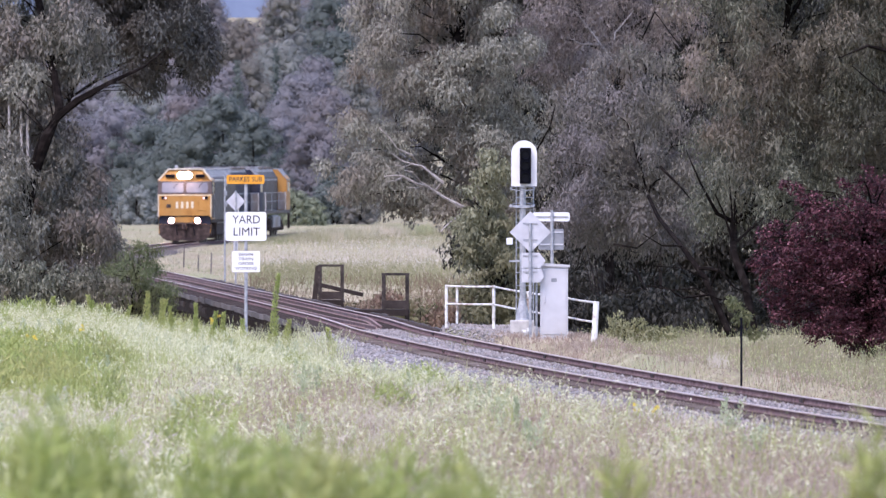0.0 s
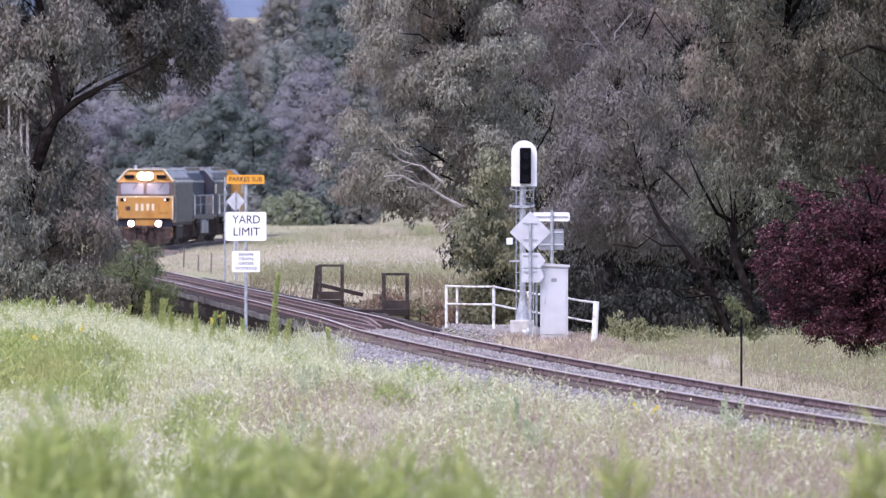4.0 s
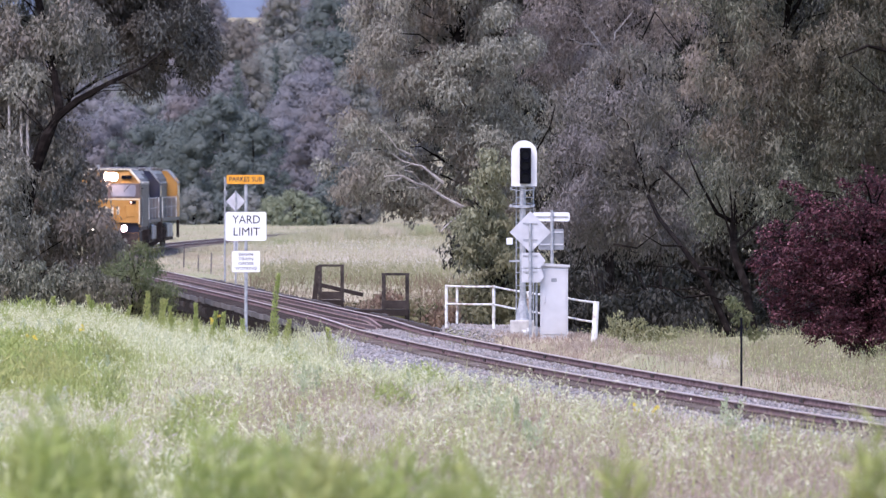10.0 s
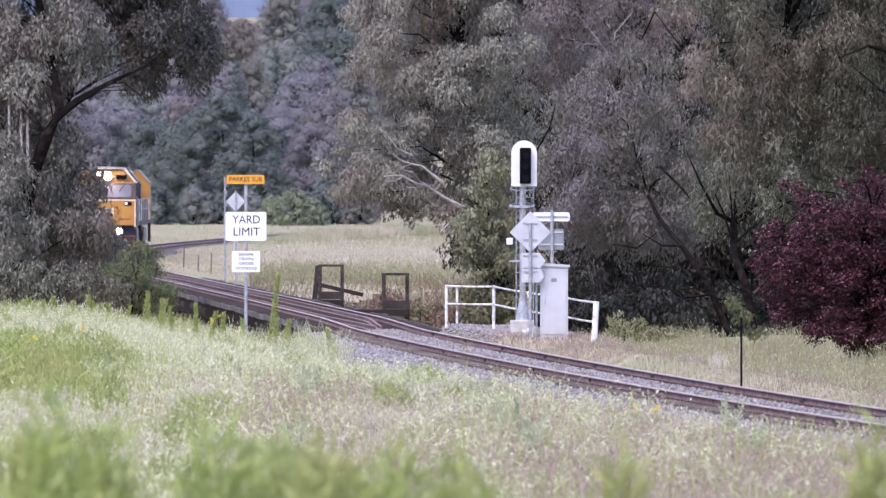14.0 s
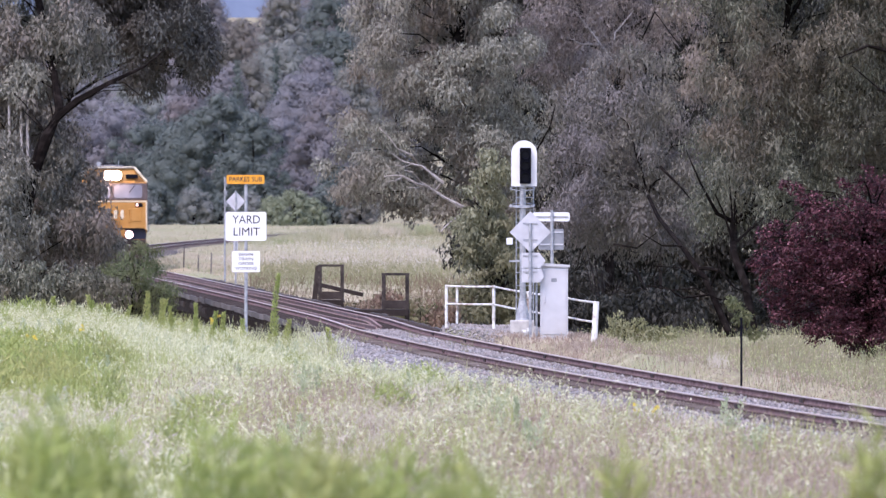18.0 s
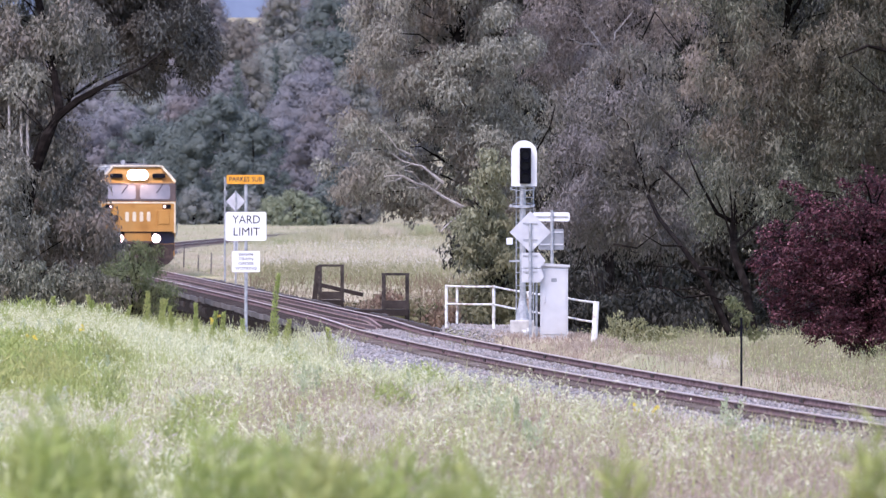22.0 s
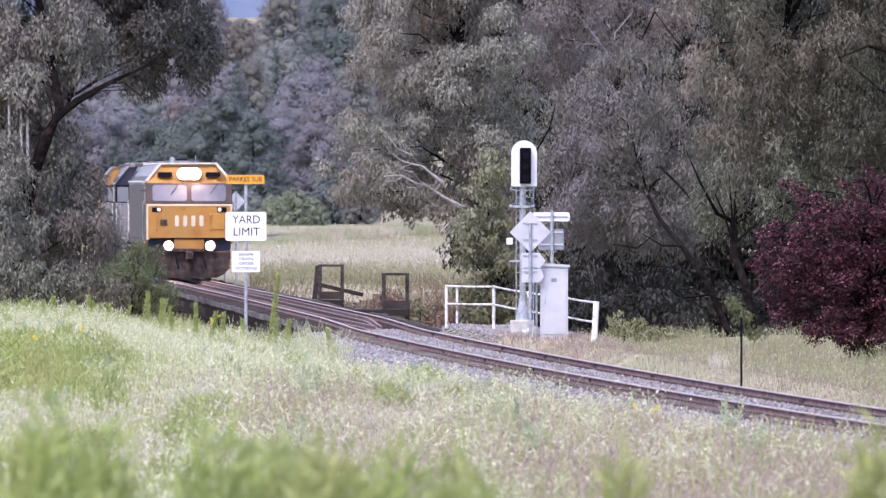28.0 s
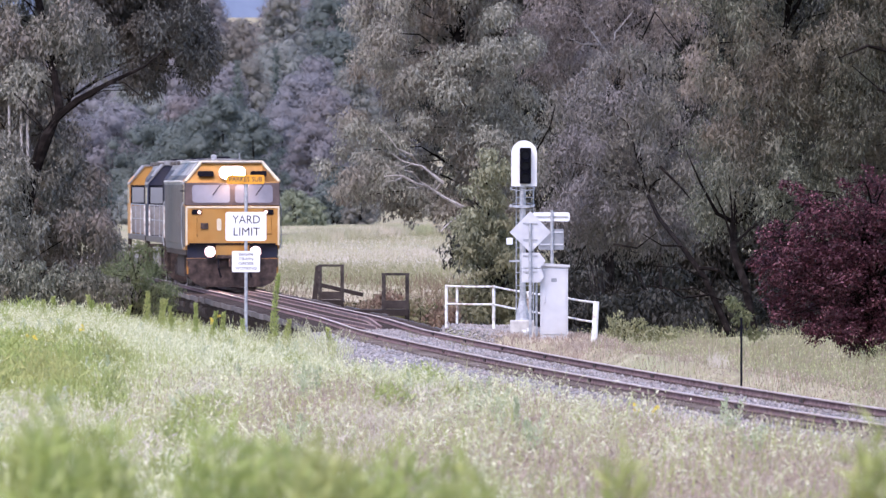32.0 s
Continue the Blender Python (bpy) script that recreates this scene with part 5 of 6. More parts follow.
def refuge(x, y, z, w, label, tall, reach=0.8):
    R = empty("refuge_platform", pose(x, y, z), label, "platform", "bridge refuges")
    for k in range(5):
        part("deck_plank", box(-w / 2 - reach, w / 2 + 0.05 + 0.02 * (k % 2), -0.7 + 0.28 * k, -0.44 + 0.28 * k, -0.1, 0.0, 0.01), M_GREYWOOD if k else M_TIMBER, R)
    part("edge_beam", box(-w / 2 - reach, w / 2 + 0.04, -0.74, -0.705, -0.17, -0.02, 0.008), M_TIMBER, R)
    for sx in (-1, 1):
        for sy in (-1, 1):
            part("post", box(sx * w / 2 - 0.05, sx * w / 2 + 0.05, sy * 0.6 - 0.05, sy * 0.6 + 0.05, 0, tall, 0.008), M_RUSTSTEEL, R)
        part("side_rail", box(sx * w / 2 - 0.03, sx * w / 2 + 0.03, -0.55, 0.55, tall - 0.07, tall, 0.008), M_RUSTSTEEL, R)
        part("bearer", box(sx * w / 2 - 0.06, sx * w / 2 + 0.06, -0.65, 0.65, -0.34, -0.13, 0.01), M_TIMBER, R)
    for sy in (-1, 1):
        part("top_rail", box(-w / 2 - 0.06, w / 2 + 0.06, sy * 0.6 - 0.04, sy * 0.6 + 0.04, tall, tall + 0.06, 0.008), M_RUSTSTEEL, R)
    part("kick_board", box(-w / 2, w / 2, -0.66, -0.62, 0.02, 0.24, 0.005), M_TIMBER, R)
    for sx in (-1, 1):
        part("cantilever", box(sx * w / 2 - 0.07 - 1.4, sx * w / 2 - 0.07, -0.12 + 0.4 * sx, 0.12 + 0.4 * sx, -0.56, -0.34, 0.01), M_TIMBER, R)


refuge(-1.26, 352, -0.16, 0.62, "rusty framed refuge platform on the bridge side", 0.9)
refuge(-3.33, 395, -0.25, 0.66, "rusty framed refuge platform farther along the bridge", 0.98, 0.6)
RL = empty("broken_handrail", pose(-3.85, 397, -0.4), "leaning dark timber post with a fallen rail", "handrail")
part("post", box(-0.08, 0.08, -0.08, 0.08, -1.9, 1.15, 0.01, m=pose(0, 0, 0, 0, 6, 0)), M_TIMBER, RL)
part("fallen_rail", box(0.0, 1.45, -0.05, 0.05, -0.06, 0.06, 0.01, m=pose(0.05, -0.1, 0.6, 0, 13, 0)), M_TIMBER, RL)


# ---------------------------------------------------------------- white handrail round the signal
def white_fence():
    F = empty("white_handrail", pose(0, 0, 0), "chipped white pipe handrail fence beside the signal", "fence")
    posts = [(0.08, 316, -0.4, 0.74, 0.035), (0.34, 321, -0.6, 0.68, 0.03), (1.2, 314, -0.4, 0.74, 0.038), (1.95, 303, -0.4, 0.68, 0.04), (2.7, 295, -0.4, 0.63, 0.04), (3.28, 284, -0.5, 0.61, 0.065)]
    for x, y, z0, z1, r in posts:
        z0 = gz(x, y) - 0.1
        lean = 0.06 if x > 3 else 0.0
        part("post", tube([(x - lean, y, z0), (x, y, z1)], r, 8), M_WHITEWORN, F)
    line = [posts[0], posts[2], posts[3], posts[4], posts[5]]
    for a, b in zip(line, line[1:]):
        for dz in (0.0, -0.42):
            part("rail", tube([(a[0], a[1], a[3] - 0.03 + dz), ((a[0] + b[0]) / 2, (a[1] + b[1]) / 2, (a[3] + b[3]) / 2 - 0.04 + dz), (b[0], b[1], b[3] - 0.03 + dz)], 0.024, 8), M_WHITEWORN, F)
    a, b = posts[0], posts[1]
    part("rail", tube([(a[0], a[1], a[3] - 0.45), (b[0], b[1], b[3] - 0.45)], 0.022, 6), M_WHITEWORN, F)


white_fence()


# ---------------------------------------------------------------- colour-light signal
def arch_outline(w, h, seg=14):
    r = w / 2
    return [(r * math.cos(math.pi * k / seg), h - r + r * math.sin(math.pi * k / seg)) for k in range(seg + 1)] + [(-r, 0), (r, 0)]


def signal():
    S = empty("signal", pose(1.77, 295, -0.27), "colour-light railway signal with a white arched backboard, unlit", "signal")
    part("footing", box(-0.28, 0.26, -0.25, 0.25, -0.1, 0.37, 0.03), M_CONC, S)
    part("mast_base", tube([(0, 0, 0.36), (0, 0, 0.42), (0, 0, 0.85)], [0.17, 0.15, 0.075], 12), M_GALV, S)
    part("mast", tube([(0, 0, 0.4), (0, 0, 3.42)], 0.068, 12), M_GALV, S)
    bb = part("backboard", prism(arch_outline(0.57, 1.02), 0.02, 0.05), M_WHITE, S, "white arched backboard")
    bb.location = (0.03, -0.12, 3.345)
    hd = part("light_unit", prism(rounded(0.25, 0.8, 0.03), -0.12, 0.02), M_BLACK, S, "black three-lens light unit")
    hd.location = (0.06, -0.12, 3.8)
    for k in range(3):
        z = 3.57 + 0.255 * k
        hood = tube([(0.06, -0.42, z), (0.06, -0.24, z)], 0.115, 14)
        bmesh.ops.delete(hood, geom=[f for f in hood.faces if len(f.verts) > 4], context="FACES")
        bmesh.ops.delete(hood, geom=[f for f in hood.faces if f.calc_center_median().z < z - 0.05], context="FACES")
        bmesh.ops.solidify(hood, geom=hood.faces, thickness=0.008)
        part("hood", hood, M_BLACK, hd).location = (-0.06, 0.12, -3.83)
        part("lens", tube([(0.06, -0.262, z), (0.06, -0.245, z)], [0.09, 0.1], 14), M_BLACKGLASS, hd).location = (-0.06, 0.12, -3.83)
    ring = bmesh.new()
    for z in (2.92, 3.3):
        add_tube(ring, [(0.27 * math.cos(a), 0.05 + 0.27 * math.sin(a), z + 0.05 * math.sin(a)) for a in np.linspace(0, 2 * math.pi, 17)], 0.012, 5)
    part("safety_cage", ring, M_GALV, S)
    part("platform", box(-0.3, 0.26, -0.1, 0.5, 2.88, 2.92, 0.008), M_GALV, S)
    lad = bmesh.new()
    for x in (-0.14, 0.24):
        add_tube(lad, [(x, 0.3, 0.0), (x, 0.3, 3.35)], 0.016, 6)
    for z in np.arange(0.3, 3.3, 0.28):
        add_tube(lad, [(-0.14, 0.3, z), (0.24, 0.3, z)], 0.01, 5)
    part("ladder", lad, M_GALV, S)
    part("bracket", box(-0.3, 0.3, -0.03, 0.03, 1.66, 1.7, 0.006), M_GALV, S)
    part("junction_box", box(-0.36, -0.22, -0.1, 0.05, 2.05, 2.2, 0.01), M_WHITE, S)
    part("cap", box(-0.09, 0.09, -0.09, 0.09, 3.3, 3.42, 0.02), M_GALV, S)
    part("tag", box(-0.02, 0.08, -0.262, -0.252, 0.1, 0.16), M_WHITE, S)
    part("tag", box(0.1, 0.18, -0.262, -0.252, 0.12, 0.2), M_WHITE, S)


signal()

CB = empty("relay_cabinet", pose(2.43, 291, -0.27), "pale grey steel relay cabinet on a concrete plinth", "cabinet")
part("plinth", box(-0.34, 0.34, -0.3, 0.3, -0.15, 0.03, 0.015), M_CONC, CB)
part("body", box(-0.3, 0.31, -0.27, 0.27, 0.03, 1.6, 0.015), M_CABINET, CB)
part("lid", prism([(-0.34, 1.6), (0.35, 1.57), (0.35, 1.62), (-0.3, 1.66), (-0.34, 1.65)], -0.31, 0.31), M_CABINET, CB)
dr = part("door", box(-0.26, 0.27, -0.285, -0.268, 0.1, 1.54, 0.006), M_CABINET, CB)
part("handle", box(-0.22, -0.19, -0.31, -0.283, 0.8, 0.95, 0.006), M_CABINET, dr)
part("vent", box(-0.06, 0.06, -0.292, -0.284, 1.25, 1.33, 0.003), M_GREYSIGN, dr)
part("conduit", tube([(-0.38, -0.2, -0.1), (-0.38, -0.2, 1.3)], 0.025, 8), M_GALV, CB)


# ---------------------------------------------------------------- signs
def lettering(body, size, x, z, y, parent, material=None, width=None, bold=0.0):
    cu = bpy.data.curves.new("text", "FONT")
    cu.body, cu.size, cu.align_x, cu.align_y = body, size, "CENTER", "CENTER"
    cu.extrude = 0.001
    cu.offset = bold
    tmp = bpy.data.objects.new("text", cu)
    scene.collection.objects.link(tmp)
    dg = bpy.context.evaluated_depsgraph_get()
    me = bpy.data.meshes.new_from_object(tmp.evaluated_get(dg))
    bpy.data.objects.remove(tmp)
    sx = 1.0
    if width:
        xs = [v.co.x for v in me.vertices]
        sx = width / (max(xs) - min(xs))
    me.transform(Matrix.Translation((x, y, z)) @ pose(0, 0, 0, 90) @ Matrix.Diagonal((sx, 1, 1, 1)))
    me.materials.clear()
    me.materials.append(material or M_NAVY)
    ob = new("lettering", me)
    ob.parent = parent
    return ob


def plate(name, w, h, r, x, z, m, parent, y=0.0, t=0.004):
    return part(name, prism(rounded(w, h, r, 4, x, z), y - t, y), m, parent)


YS = empty("yard_limit_sign", pose(-4.57, 308, -0.32), "railway signpost with orange and white plates", "sign")
part("post", tube([(0, 0, -0.3), (0, 0, 3.52)], 0.038, 10), M_GALV, YS)
p1 = plate("orange_plate", 0.88, 0.21, 0.04, -0.01, 3.56, M_ORANGE, YS, -0.045)
lettering("PARKES SUB", 0.155, -0.01, 3.56, -0.0515, p1, width=0.76, bold=0.001)
p2 = plate("yard_limit_plate", 0.95, 0.67, 0.05, 0.0, 2.47, M_WHITE, YS, -0.045)
lettering("YARD", 0.27, 0.01, 2.62, -0.0515, p2, width=0.64)
lettering("LIMIT", 0.27, 0.01, 2.34, -0.0515, p2, width=0.61)
p3 = plate("train_order_plate", 0.65, 0.49, 0.03, 0.0, 1.655, M_WHITE, YS, -0.045)
for k, s in enumerate(("BEGIN", "TRAIN", "ORDER", "WORKING")):
    lettering(s, 0.095, 0.0, 1.82 - 0.108 * k, -0.0515, p3, width=(0.33, 0.34, 0.36, 0.5)[k], bold=0.0005)
for z in (3.56, 2.62, 2.3, 1.62):
    part("clamp", box(-0.05, 0.05, -0.043, 0.05, z - 0.02, z + 0.02), M_GALV, YS)


def sign_back(name, label, x, y, z0, z1, group=""):
    T = empty(name, pose(x, y, z0), label, "sign", group)
    part("post", tube([(0, 0, -0.3), (0, 0, z1 - z0)], 0.034, 10), M_GALV, T)
    return T


D1 = sign_back("diamond_sign", "back of a bare aluminium diamond sign with smaller plates", 1.91, 290.5, -0.3, 2.27)
part("diamond_plate", prism([(-0.45, 2.37), (0, 1.92), (0.45, 2.37), (0, 2.83)], 0.036, 0.042), M_ALU, D1)
part("arrow_plate", prism([(-0.19, 1.58), (0.2, 1.58), (0.34, 1.74), (0.2, 1.92), (-0.19, 1.92)], 0.036, 0.042), M_ALU, D1)
part("lower_plate", prism([(-0.19, 1.27), (0.2, 1.27), (0.3, 1.4), (0.24, 1.57), (-0.19, 1.57)], 0.036, 0.042), M_ALU, D1)
for z in (2.56, 2.2, 1.85, 1.5, 1.6):
    part("strap", box(-0.16, 0.16, 0.02, 0.036, z - 0.015, z + 0.015), M_GALV, D1)
D2 = sign_back("line_sign", "back of a grey plate sign under a white bar", 2.41, 293.5, -0.3, 2.55)
part("white_bar", prism(rounded(0.82, 0.2, 0.04, 4, -0.02, 2.7), 0.036, 0.042), M_WHITE, D2)
part("grey_plate", prism(rounded(0.56, 0.46, 0.02, 3, -0.02, 2.2), 0.036, 0.042), M_GREYSIGN, D2)
for z in (2.36, 2.09):
    part("strap", box(-0.26, 0.25, 0.02, 0.036, z - 0.015, z + 0.015), M_ALU, D2)
part("strap", box(-0.36, 0.36, 0.02, 0.036, 2.685, 2.715), M_GALV, D2)
D3 = sign_back("far_diamond_sign", "back of a small bare diamond sign across the bridge", -7.65, 490, -0.45, 3.0)
part("diamond_plate", prism([(-0.36, 3.05), (0, 2.68), (0.36, 3.05), (0, 3.43)], 0.036, 0.042), M_ALU, D3)
part("marker_plate", box(-0.08, 0.08, 0.036, 0.05, 0.6, 1.9, 0.01), M_ALU, D3)
TP = empty("marker_pole", pose(-8.05, 490, -0.45), "thin grey steel pole with small brackets", "pole")
part("pole", tube([(0, 0, -0.3), (0, 0, 3.95)], [0.036, 0.03], 8), M_GALV, TP)
for z in (3.7, 3.35, 2.95):
    part("bracket", box(-0.02, 0.09, -0.04, 0.04, z - 0.1, z + 0.1, 0.01), M_GREYSIGN, TP)

# ---------------------------------------------------------------- far-side pickets
PK = empty("star_picket", pose(5.28, 235, gz(5.28, 235)), "black steel star picket beside the track", "fence post")
part("stake", box(-0.02, 0.02, -0.02, 0.02, -0.3, 3.53 - 2.6 - gz(5.28, 235) - 0.2, 0.004), M_BLACK, PK)
tree("sapling", "green young sapling behind the picket", [(5.35, 238, gz(5.35, 238) - 0.05), (5.34, 238, 0.4), (5.3, 238, 0.85)], 0.014,
     fill_lobes([(5.18, 238, 0.93, 0.13, 0.13), (5.38, 238, 0.68, 0.17, 0.12), (5.6, 238, 0.42, 0.2, 0.14)], 0.1, 0.8, 0.2, 61), M_BUSH, 4200, 0.06, 0.025, 62, limb=0.008, every=50)
for x, y, h in ((-11.0, 563, 0.95), (-10.1, 547, 0.7), (-9.53, 545, 0.9), (-2.6, 420, 1.2)):
    P = empty("fence_post", pose(x, y, gz(x, y)), "thin weathered timber fence post in the meadow", "fence post", "meadow fence posts")
    part("stake", tube([(0, 0, -0.3), (0.03, 0, h)], [0.035, 0.028], 6), M_GREYWOOD, P)


# ---------------------------------------------------------------- locomotives
def tube_part(name, pts, r, m, parent, seg=6):
    return part(name, tube(pts, r, seg), m, parent)


SEC = [(-1.47, 1.25), (1.47, 1.25), (1.47, 3.4), (0.95, 3.98), (-0.95, 3.98), (-1.47, 3.4)]


def roof_cap(x0, x1, half, m, parent, name="roof"):
    o = [(half + 0.02, 3.36), (0.96 * half / 1.47, 4.0), (-0.96 * half / 1.47, 4.0), (-half - 0.02, 3.36), (-half - 0.02, 3.3), (-0.93 * half / 1.47, 3.95), (0.93 * half / 1.47, 3.95), (half + 0.02, 3.3)]
    bm = bmesh.new()
    a = [bm.verts.new((x0, p[0], p[1])) for p in o]
    b = [bm.verts.new((x1, p[0], p[1])) for p in o]
    for i in range(8):
        bm.faces.new((a[i], b[i], b[(i + 1) % 8], a[(i + 1) % 8]))
    for r in (a, b):
        bm.faces.new((r[0], r[1], r[6], r[7])), bm.faces.new((r[1], r[2], r[5], r[6])), bm.faces.new((r[2], r[3], r[4], r[5]))
    bmesh.ops.recalc_face_normals(bm, faces=bm.faces)
    return part(name, bm, m, parent)


WHEELS = []


def running_gear(T):
    for cx in (6.4, -6.4):
        bm = bmesh.new()
        for sy in (-1, 1):
            add_box(bm, -2.4, 2.4, sy * 1.0 - 0.08, sy * 1.0 + 0.08, 0.5, 0.85, 0.03)
            for ax in (-1.85, 0, 1.85):
                add_box(bm, ax - 0.2, ax + 0.2, sy * 1.12 - 0.1, sy * 1.12 + 0.1, 0.36, 0.72, 0.03)
            for ax in (-0.95, 0.95):
                add_tube(bm, [(ax, sy * 1.1, 0.45), (ax, sy * 1.1, 0.95)], 0.12, 8)
        add_box(bm, -0.4, 0.4, -1.0, 1.0, 0.55, 1.0, 0.03)
        bg_ = part("bogie", bm, M_UNDER, T)
        bg_.location = (cx, 0, 0)
        for ax in (-1.85, 0, 1.85):
            bm = bmesh.new()
            for sy in (-0.7525, 0.7525):
                add_tube(bm, [(0, sy - 0.06, 0), (0, sy + 0.06, 0)], 0.52, 20)
                add_tube(bm, [(0, sy - 0.09, 0), (0, sy + 0.09, 0)], 0.3, 8)
            add_tube(bm, [(0, -1.05, 0), (0, 1.05, 0)], 0.09, 8)
            w = part("wheelset", bm, M_WHEEL, bg_)
            w.location = (ax, 0, 0.52)
            WHEELS.append((w, ax))
    part("fuel_tank", box(-3.3, 3.3, -1.3, 1.3, 0.35, 1.1, 0.12), M_UNDER, T)
    part("air_tank", tube([(-2.6, 1.25, 1.15), (2.6, 1.25, 1.15)], 0.14, 10), M_GALV, T)
    for e in (1, -1):
        part("coupler", box(e * 10.1 - 0.35, e * 10.1 + 0.45, -0.12, 0.12, 0.72, 1.0, 0.04), M_UNDER, T)
        for sy in (-0.45, 0.5):
            tube_part("air_hose", [(e * 10.15, sy, 0.95), (e * 10.3, sy, 0.7), (e * 10.28, sy + 0.08, 0.4)], 0.03, M_BLACK, T)


def front_end(T, x, sill_m):
    """Buffer beam, pilot and steps at the end x > 0."""
    part("headstock", box(x - 0.25, x - 0.04, -1.42, 1.42, 0.72, 1.26 if sill_m is None else 0.99, 0.03), M_UNDER, T)
    part("pilot", prism([(-1.38, 0.95), (1.38, 0.95), (1.38, 0.42), (1.2, 0.22), (0.95, 0.1), (-0.95, 0.1), (-1.2, 0.22), (-1.38, 0.42)], x - 0.12, x - 0.02, "x"), M_UNDER, T)
    part("anticlimber", box(x - 0.02, x + 0.16, -0.5, 0.5, 0.98, 1.1, 0.03), M_UNDER, T)
    for sy in (-1, 1):
        bm = bmesh.new()
        for k in range(3):
            add_box(bm, x - 0.55, x - 0.15, sy * 1.3 - 0.14, sy * 1.3 + 0.14, 0.42 + 0.28 * k, 0.46 + 0.28 * k, 0.005)
        part("steps", bm, M_UNDER, T)


def lead_loco():
    T = empty("locomotive", pose(0, 0, 0), "yellow-fronted grey diesel locomotive with headlights burning", "locomotive", "coupled locomotives")
    running_gear(T)
    front_end(T, 10.05, M_LOCOYEL)
    part("underframe", box(-10.1, 9.69, -1.44, 1.44, 1.08, 1.26, 0.02), M_UNDER, T)
    body = part("carbody", prism(SEC, -10.0, 7.0, "x"), M_LOCOGREY, T)
    for sy in (-1, 1):
        for x in np.arange(-9.4, 6.9, 0.9):
            part("side_panel", box(x, x + 0.8, sy * 1.487 - 0.02, sy * 1.487 + 0.02, 1.45, 3.28, 0.01), M_LOCOGREY, body)
        tube_part("roof_gutter", [(-10.0, sy * 1.5, 3.4), (7.0, sy * 1.5, 3.4)], 0.035, M_WHITEWORN, body)
        tube_part("roof_edge_rail", [(-9.9, sy * 0.97, 4.02), (9.0, sy * 0.97, 4.02)], 0.03, M_WHITEWORN, body)
    roof_cap(-10.0, 7.0, 1.47, M_ROOF, T)
    # cab: nose, raked windscreen and brow
    prof = [(6.98, 1.26), (9.7, 1.26), (9.8, 1.42), (10.02, 1.42), (10.02, 2.6), (9.96, 2.63), (9.72, 3.38), (9.2, 3.98), (6.98, 3.98)]
    bm = bmesh.new()
    rings = []
    for y, cut in ((-1.47, 1), (-0.95, 0), (0.95, 0), (1.47, 1)):
        rings.append([bm.verts.new((p[0], y, min(p[1], 3.4) if cut else p[1])) for p in prof])
    n = len(prof)
    for a, b in zip(rings, rings[1:]):
        for i in range(n):
            vs = (a[i], a[(i + 1) % n], b[(i + 1) % n], b[i])
            bm.faces.new(vs)
    bm.faces.new(rings[0]), bm.faces.new(rings[-1][::-1])
    bmesh.ops.remove_doubles(bm, verts=bm.verts, dist=0.001)
    bmesh.ops.recalc_face_normals(bm, faces=bm.faces)
    cab = part("cab", bm, M_LOCOYEL, T, "yellow driving cab")
    tilt = math.degrees(math.atan2(0.24, 0.75))
    scr = pose(9.865, 0, 3.0, 0, -tilt, 0)
    band = part("windscreen_surround", box(-0.02, 0.014, -1.475, 1.475, -0.37, 0.37, 0.01, m=scr), M_BAND, cab)
    for y in (-0.67, 0.67):
        bm = prism(rounded(1.18, 0.58, 0.1, 4, y, 0.0), 0.0, 0.03, "x")
        bmesh.ops.transform(bm, matrix=scr, verts=bm.verts)
        part("windscreen", bm, M_SCREEN, band)
        tube_part("wiper", [tuple(scr @ Vector((0.05, y + 0.3, 0.3))), tuple(scr @ Vector((0.05, y + 0.05, -0.05)))], 0.012, M_BLACK, band, 4)
    part("nose_lining", box(10.0, 10.035, -1.46, 1.46, 2.56, 2.62, 0.008), M_CREAM, cab)
    for y in (-1.44, 1.44):
        part("nose_lining", box(10.0, 10.035, y - 0.03, y + 0.03, 1.4, 2.56, 0.008), M_CREAM, cab)
    part("nose_hatch", box(10.0, 10.05, 0.8, 1.22, 1.75, 2.3, 0.02), M_LOCOYEL, cab)
    part("nose_skirt", box(9.7, 10.0, -0.52, 0.52, 1.0, 1.43, 0.02), M_LOCOYEL, cab)
    for sy in (-1, 1):
        part("lamp_recess", box(9.72, 9.84, sy * 0.97 - 0.44, sy * 0.97 + 0.44, 0.98, 1.42, 0.01), M_LOCOBLUE, cab)
        part("corner_plate", prism([(sy * 1.43, 1.0), (sy * 0.85, 1.0), (sy * 1.15, 0.78), (sy * 1.2, 0.5), (sy * 1.43, 0.5)], 9.9, 9.96, "x"), M_LOCOYEL, T)
        part("pillar_cover", box(9.25, 9.78, sy * 1.477 - 0.012, sy * 1.477 + 0.012, 2.66, 3.36, 0.005), M_BAND, cab)
        part("end_step", box(-10.12, -9.95, sy * 1.38 - 0.07, sy * 1.38 + 0.07, 0.45, 1.3, 0.01), M_UNDER, T)
    part("nose_seam", box(10.0, 10.03, -1.35, 1.35, 1.42, 1.47, 0.005), M_BLACK, cab)
    part("socket_box", box(10.0, 10.06, -1.0, -0.76, 1.9, 2.1, 0.02), M_UNDER, cab)
    for y in (0.72, -1.12):
        tube_part("grab_rail", [(10.03, y, 1.7), (10.12, y, 1.75), (10.12, y, 2.25), (10.03, y, 2.3)], 0.016, M_LOCOYEL, cab)
    for k in range(4):
        y = 0.42 - 0.28 * k
        part("number_bar", prism(rounded(0.14, 0.38, 0.06, 3, y, 2.05), 10.02, 10.035, "x"), M_CREAM, cab)
